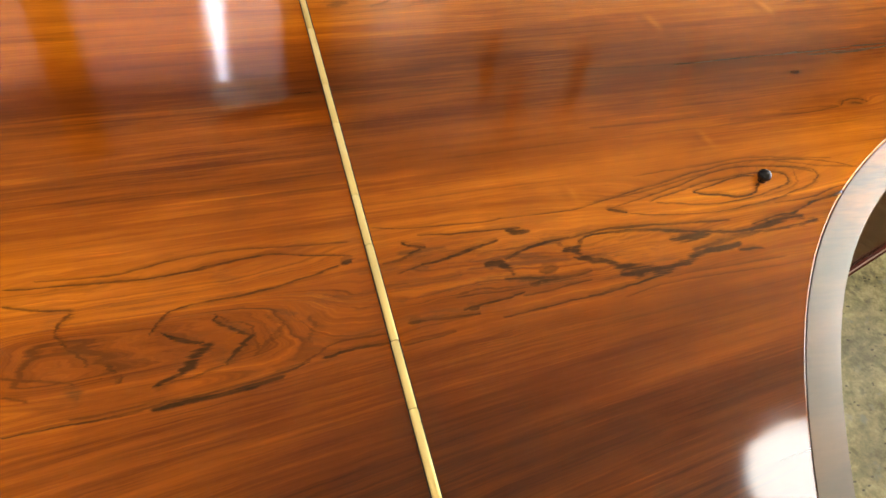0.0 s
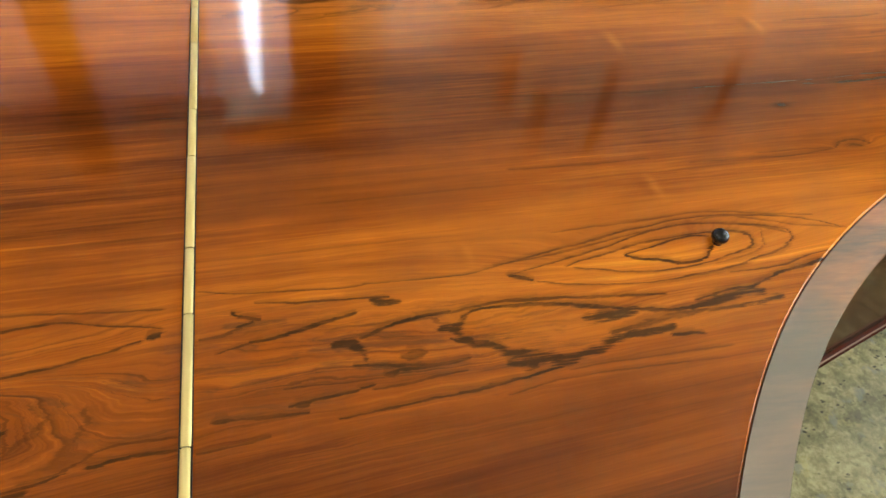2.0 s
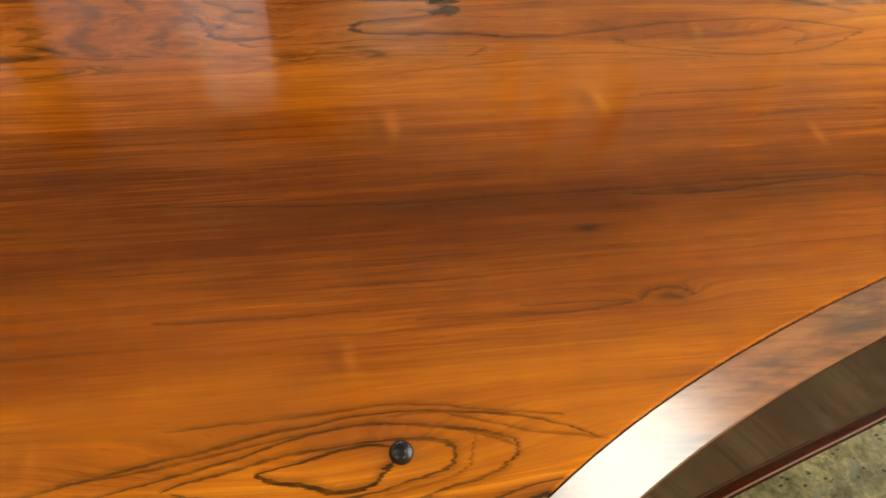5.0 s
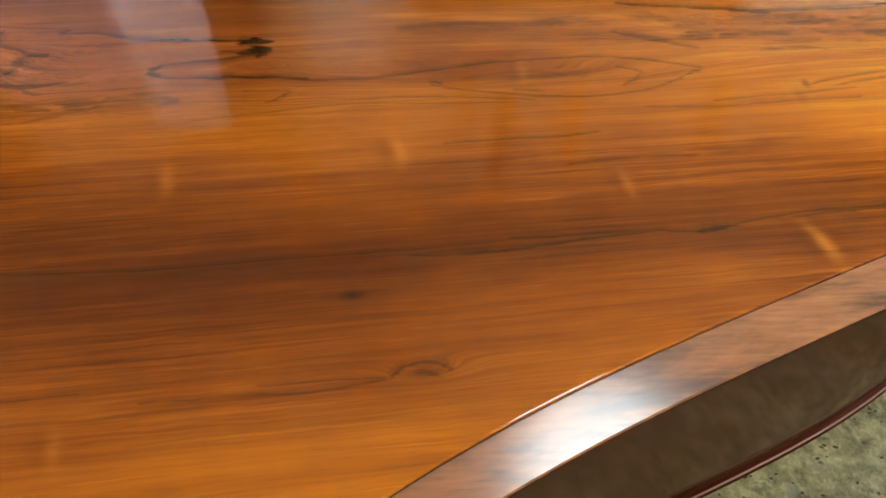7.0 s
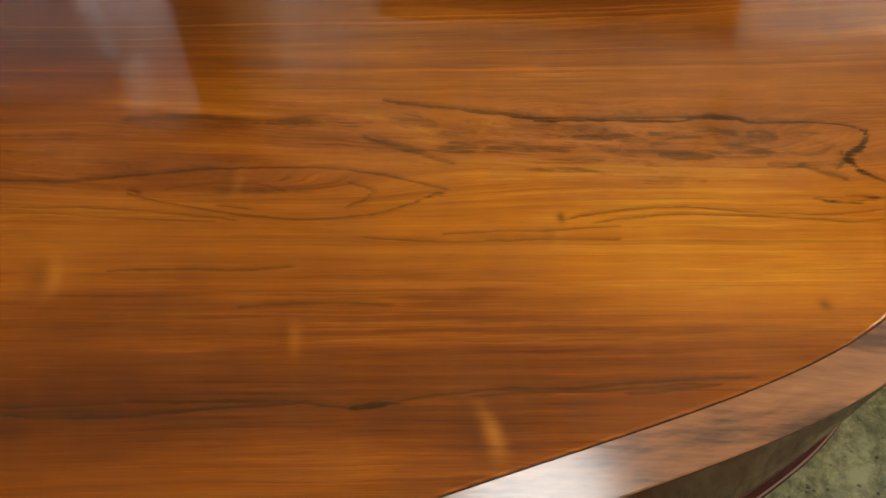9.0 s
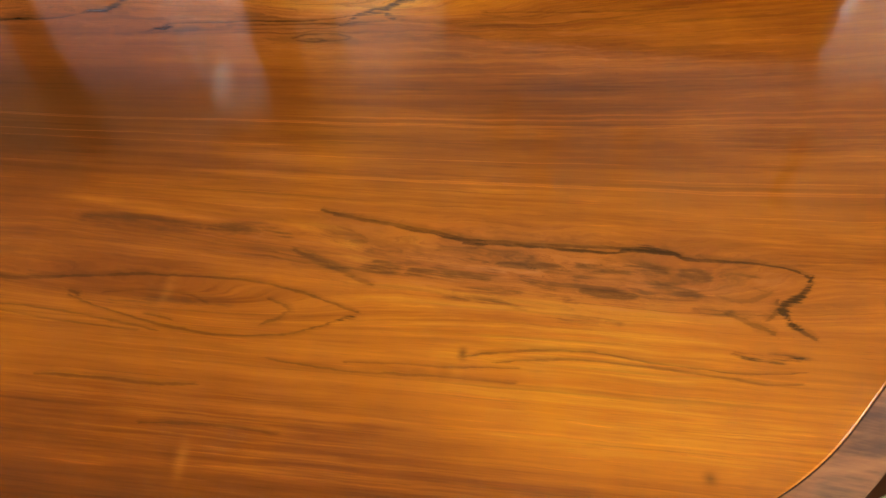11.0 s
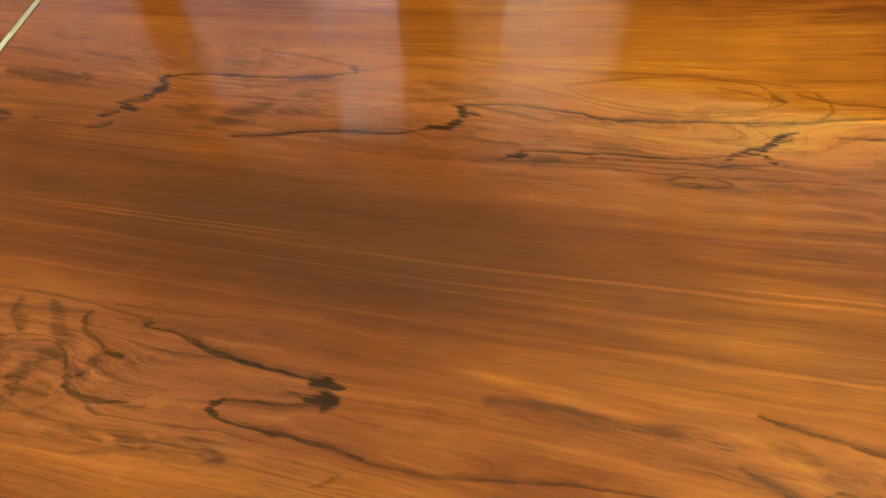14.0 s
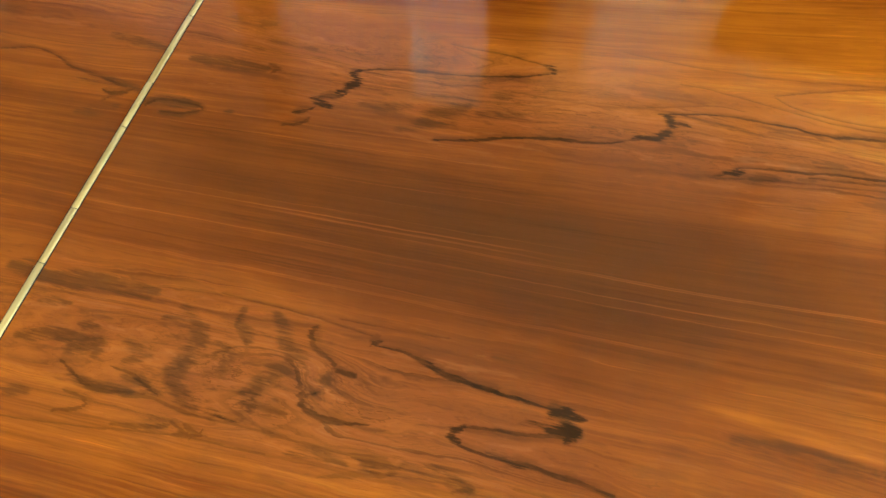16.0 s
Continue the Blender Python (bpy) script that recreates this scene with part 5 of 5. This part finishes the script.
window = tagged(new("window_1"), "tall daylit window with dark wooden frame", "window", kind="structure")
for name, b in (("window_frame", (WX0 - 0.07, WX0 + 0.02, YB - 0.02, YB + 0.06, WZ0 - 0.06, WZ1 + 0.06)), ("window_frame", (WX1 - 0.012, WX1 + 0.13, YB - 0.02, YB + 0.06, WZ0 - 0.06, SLIT_TOP + 0.05)),
                ("window_frame", (WX0 + 0.02, SLIT, YB - 0.02, YB + 0.06, WZ1, WZ1 + 0.06)), ("window_frame", (SLIT, WX1 - 0.012, YB - 0.02, YB + 0.06, SLIT_TOP, SLIT_TOP + 0.05)), ("window_sill", (WX0 + 0.02, WX1 - 0.012, YB - 0.05, YB + 0.06, WZ0 - 0.06, WZ0))):
    part(name, box(*b, 0.006), DARKWOOD, window)
GLASS = simple("window_glass", (1.0, 1.0, 1.0), 0.0, transmission_weight=1.0, ior=1.45)
for a, b, d in ((WX0 + 0.02, SLIT, WZ1), (SLIT, WX1 - 0.012, SLIT_TOP)):
    part("pane", box(a, b, YB + 0.03, YB + 0.036, WZ0, d), GLASS, window).visible_shadow = False

window_b = tagged(new("window_2"), "wide daylit window in a pale frame", "window", kind="structure")
for y0, y1, z0, z1 in ((EY0, EY0 + 0.06, EZ0, EZ1), (EY1 - 0.06, EY1, EZ0, EZ1), (-0.03, 0.03, EZ0 + 0.06, EZ1 - 0.06), (EY0 + 0.06, EY1 - 0.06, EZ0, EZ0 + 0.06), (EY0 + 0.06, EY1 - 0.06, EZ1 - 0.06, EZ1)):
    part("window_frame", box(X1 + 0.02, X1 + 0.07, y0, y1, z0, z1, 0.005), PALE, window_b)
for y0, y1 in ((EY0 + 0.06, -0.03), (0.03, EY1 - 0.06)):
    part("pane", box(X1 + 0.04, X1 + 0.046, y0, y1, EZ0 + 0.06, EZ1 - 0.06), GLASS, window_b).visible_shadow = False

# sky outside the windows
SKY = emitter("sky_glow", (0.80, 0.95, 1.0), 7.5)
BRIGHT_SKY = emitter("bright_sky_glow", (0.76, 0.90, 1.0), 11.0)
structure("backdrop", box(-5.0, 6.0, 4.2, 4.22, -0.2, 7.0), BRIGHT_SKY, "plain bright sky beyond the window", "sky")
structure("backdrop", box(X1 + 0.9, X1 + 0.92, -2.2, 2.2, 0.2, 3.2), SKY, "plain bright sky beyond the window", "sky")

# wall added outside to mask the sky glow, with one tall narrow gap
bm = bmesh.new()
for a, b, c, d in ((-1.9, -0.104, 0.0, 4.7), (-0.008, 0.40, 0.0, 4.7), (-0.104, -0.008, 0.0, 2.6)):
    m = Matrix.LocRotScale(((a + b) / 2, 3.56, (c + d) / 2), None, (b - a, 0.08, d - c))
    bmesh.ops.create_cube(bm, size=1.0, matrix=m)
# the gap narrows upwards to thin its reflected streak: its two jambs lean together
for side_x, lean in ((-0.104, 0.046), (-0.008, -0.046)):
    foot = [bm.verts.new((side_x, y, 3.05)) for y in (3.52, 3.60)]
    head = [bm.verts.new((side_x + lean, y, 3.95)) for y in (3.60, 3.52)]
    back = [bm.verts.new((side_x, y, 3.95)) for y in (3.52, 3.60)]
    bm.faces.new(foot + head)
    bm.faces.new((foot[0], head[1], back[0]))
    bm.faces.new((foot[1], head[0], back[1]))
    bm.faces.new((back[0], back[1], head[0], head[1]))
structure("sky_mask_wall", bm, LILAC, "pale lilac wall added outside to mask the sky to a narrow tapering gap", "wall")
# unseen overhang added to block the sun from the added wall's top
structure("eaves", box(-3.0, 0.9, 2.42, 3.518, 4.60, 4.66), PALE, "pale board added out of view to shade the top of the wall outside", "eaves")

# sheer curtain over most of the window, in soft folds
bm = bmesh.new()
cols = [(WX0 - 0.02 + (-0.09 - WX0) * i / 60) for i in range(61)]
low = [bm.verts.new((cx, YB - 0.035 + 0.010 * math.sin(cx * 95.0) + 0.004 * math.sin(cx * 37.0), 0.12)) for cx in cols]
high = [bm.verts.new((cx, YB - 0.035 + 0.006 * math.sin(cx * 95.0), 2.11)) for cx in cols]
for i in range(60):
    bm.faces.new((low[i], low[i + 1], high[i + 1], high[i]))
tagged(link("curtain", bm, SHEER), "sheer lilac-white curtain drawn over a window", "curtain")
rod = thing("curtain_rod", "thin dark metal curtain rod above the window", "curtain rod", "", (0, 0, 0))
part("rod", box(WX0 - 0.08, SLIT + 0.02, YB - 0.042, YB - 0.030, 2.105, 2.117, 0.003), BLACK, rod)
for bx in (WX0 - 0.06, SLIT - 0.01):
    part("bracket", box(bx - 0.006, bx + 0.006, YB - 0.044, YB, 2.100, 2.122, 0.002), BLACK, rod)

# what stands along the wall behind the piano
post = tagged(new("post"), "dark stained wooden post beside the window", "post", kind="structure")
part("shaft", box(-0.535, -0.430, YB - 0.10, YB - 0.055, 0.0, 2.30, 0.006), DARKWOOD, post)


def blind_window(name, a, b, c, d):
    """A window behind a drawn roller blind."""
    w = tagged(new(name), "daylit window behind a drawn beige roller blind", "window", kind="structure")
    part("pane", box(a, b, YB + 0.05, YB + 0.056, c, d), GLASS, w).visible_shadow = False
    part("window_sill", box(a - 0.01, b + 0.01, YB - 0.045, YB - 0.002, c - 0.035, c - 0.003, 0.004), PALE, w)
    part("roller", box(a - 0.006, b + 0.006, YB - 0.050, YB - 0.004, d + 0.002, d + 0.045, 0.008), PALE, w)
    sheet = bmesh.new()
    rows = [[sheet.verts.new((x, YB - 0.022 + 0.0015 * math.sin(x * 31.0 + z * 7.0), z)) for x in [a - 0.004 + (b - a + 0.008) * i / 12 for i in range(13)]]
            for z in [c + (d - c) * k / 10 for k in range(11)]]
    for low, high in zip(rows, rows[1:]):
        for i in range(12):
            sheet.faces.new((low[i], low[i + 1], high[i + 1], high[i]))
    part("blind", sheet, BLIND, w, "beige translucent roller blind", True)


blind_window("window_3", *OPENINGS[2])
blind_window("window_4", *OPENINGS[3])
# narrow drape at the edge of the middle window
bm = bmesh.new()
cols = [0.252 + 0.115 * i / 40 for i in range(41)]
low = [bm.verts.new((cx, YB - 0.070 + 0.010 * math.sin(cx * 230.0), 0.15)) for cx in cols]
high = [bm.verts.new((cx, YB - 0.070 + 0.007 * math.sin(cx * 230.0), 2.36)) for cx in cols]
for i in range(40):
    bm.faces.new((low[i], low[i + 1], high[i + 1], high[i]))
tagged(link("drape", bm, BLIND), "narrow cream drape hanging beside a window", "curtain")
panelling = tagged(new("panelling"), "dark stained wooden wall panelling", "panelling", kind="structure")
for k in range(4):
    px = 0.635 + 0.22 * k
    part("panel", box(px, px + 0.214, YB - 0.032, YB - 0.001, 0.02, 1.73, 0.006), DARKWOOD, panelling)
part("top_rail", box(0.630, 1.515, YB - 0.046, YB - 0.001, 1.735, 1.775, 0.006), DARKWOOD, panelling)
for px, z0, z1 in ((0.80, 1.97, 2.22), (0.93, 2.08, 2.44), (1.15, 2.05, 2.40), (1.60, 2.05, 2.35)):
    slat = thing("wall_batten", "narrow dark wooden batten fixed upright on the wall", "batten", "wall battens", (px, YB, z0))
    part("batten", box(-0.011, 0.011, -0.022, -0.001, 0.0, z1 - z0, 0.003), DARKWOOD, slat)

# the light panels
for px, py, pz, size, watts, tint in PANELS:
    h = size / 2
    hung = pz == HUNG
    lamp = thing("hanging_light" if hung else "ceiling_fill_light", "round white light panel hung on two thin cords" if hung else "flat white square ceiling panel added as unseen fill light",
                 "lamp", "hanging lights" if hung else "ceiling lights", (px, py, pz))
    if hung:
        part("housing", turned([(h + 0.016, 0.004), (h + 0.020, 0.008), (h + 0.020, 0.026), (h + 0.012, 0.030)], 48), PALE, lamp, smooth=True)
        part("diffuser", turned([(h, 0.0), (h, 0.0038)], 48), PANEL, lamp)
    else:
        part("housing", box(-h - 0.02, h + 0.02, -h - 0.02, h + 0.02, 0.004, 0.030, 0.004), PALE, lamp)
        part("diffuser", box(-h, h, -h, h, 0.0, 0.0038), PANEL, lamp)
    if hung:
        for dx in (-0.12, 0.12):
            part("cord", box(dx - 0.002, dx + 0.002, -0.002, 0.002, 0.031, CEIL - HUNG), BLACK, lamp)
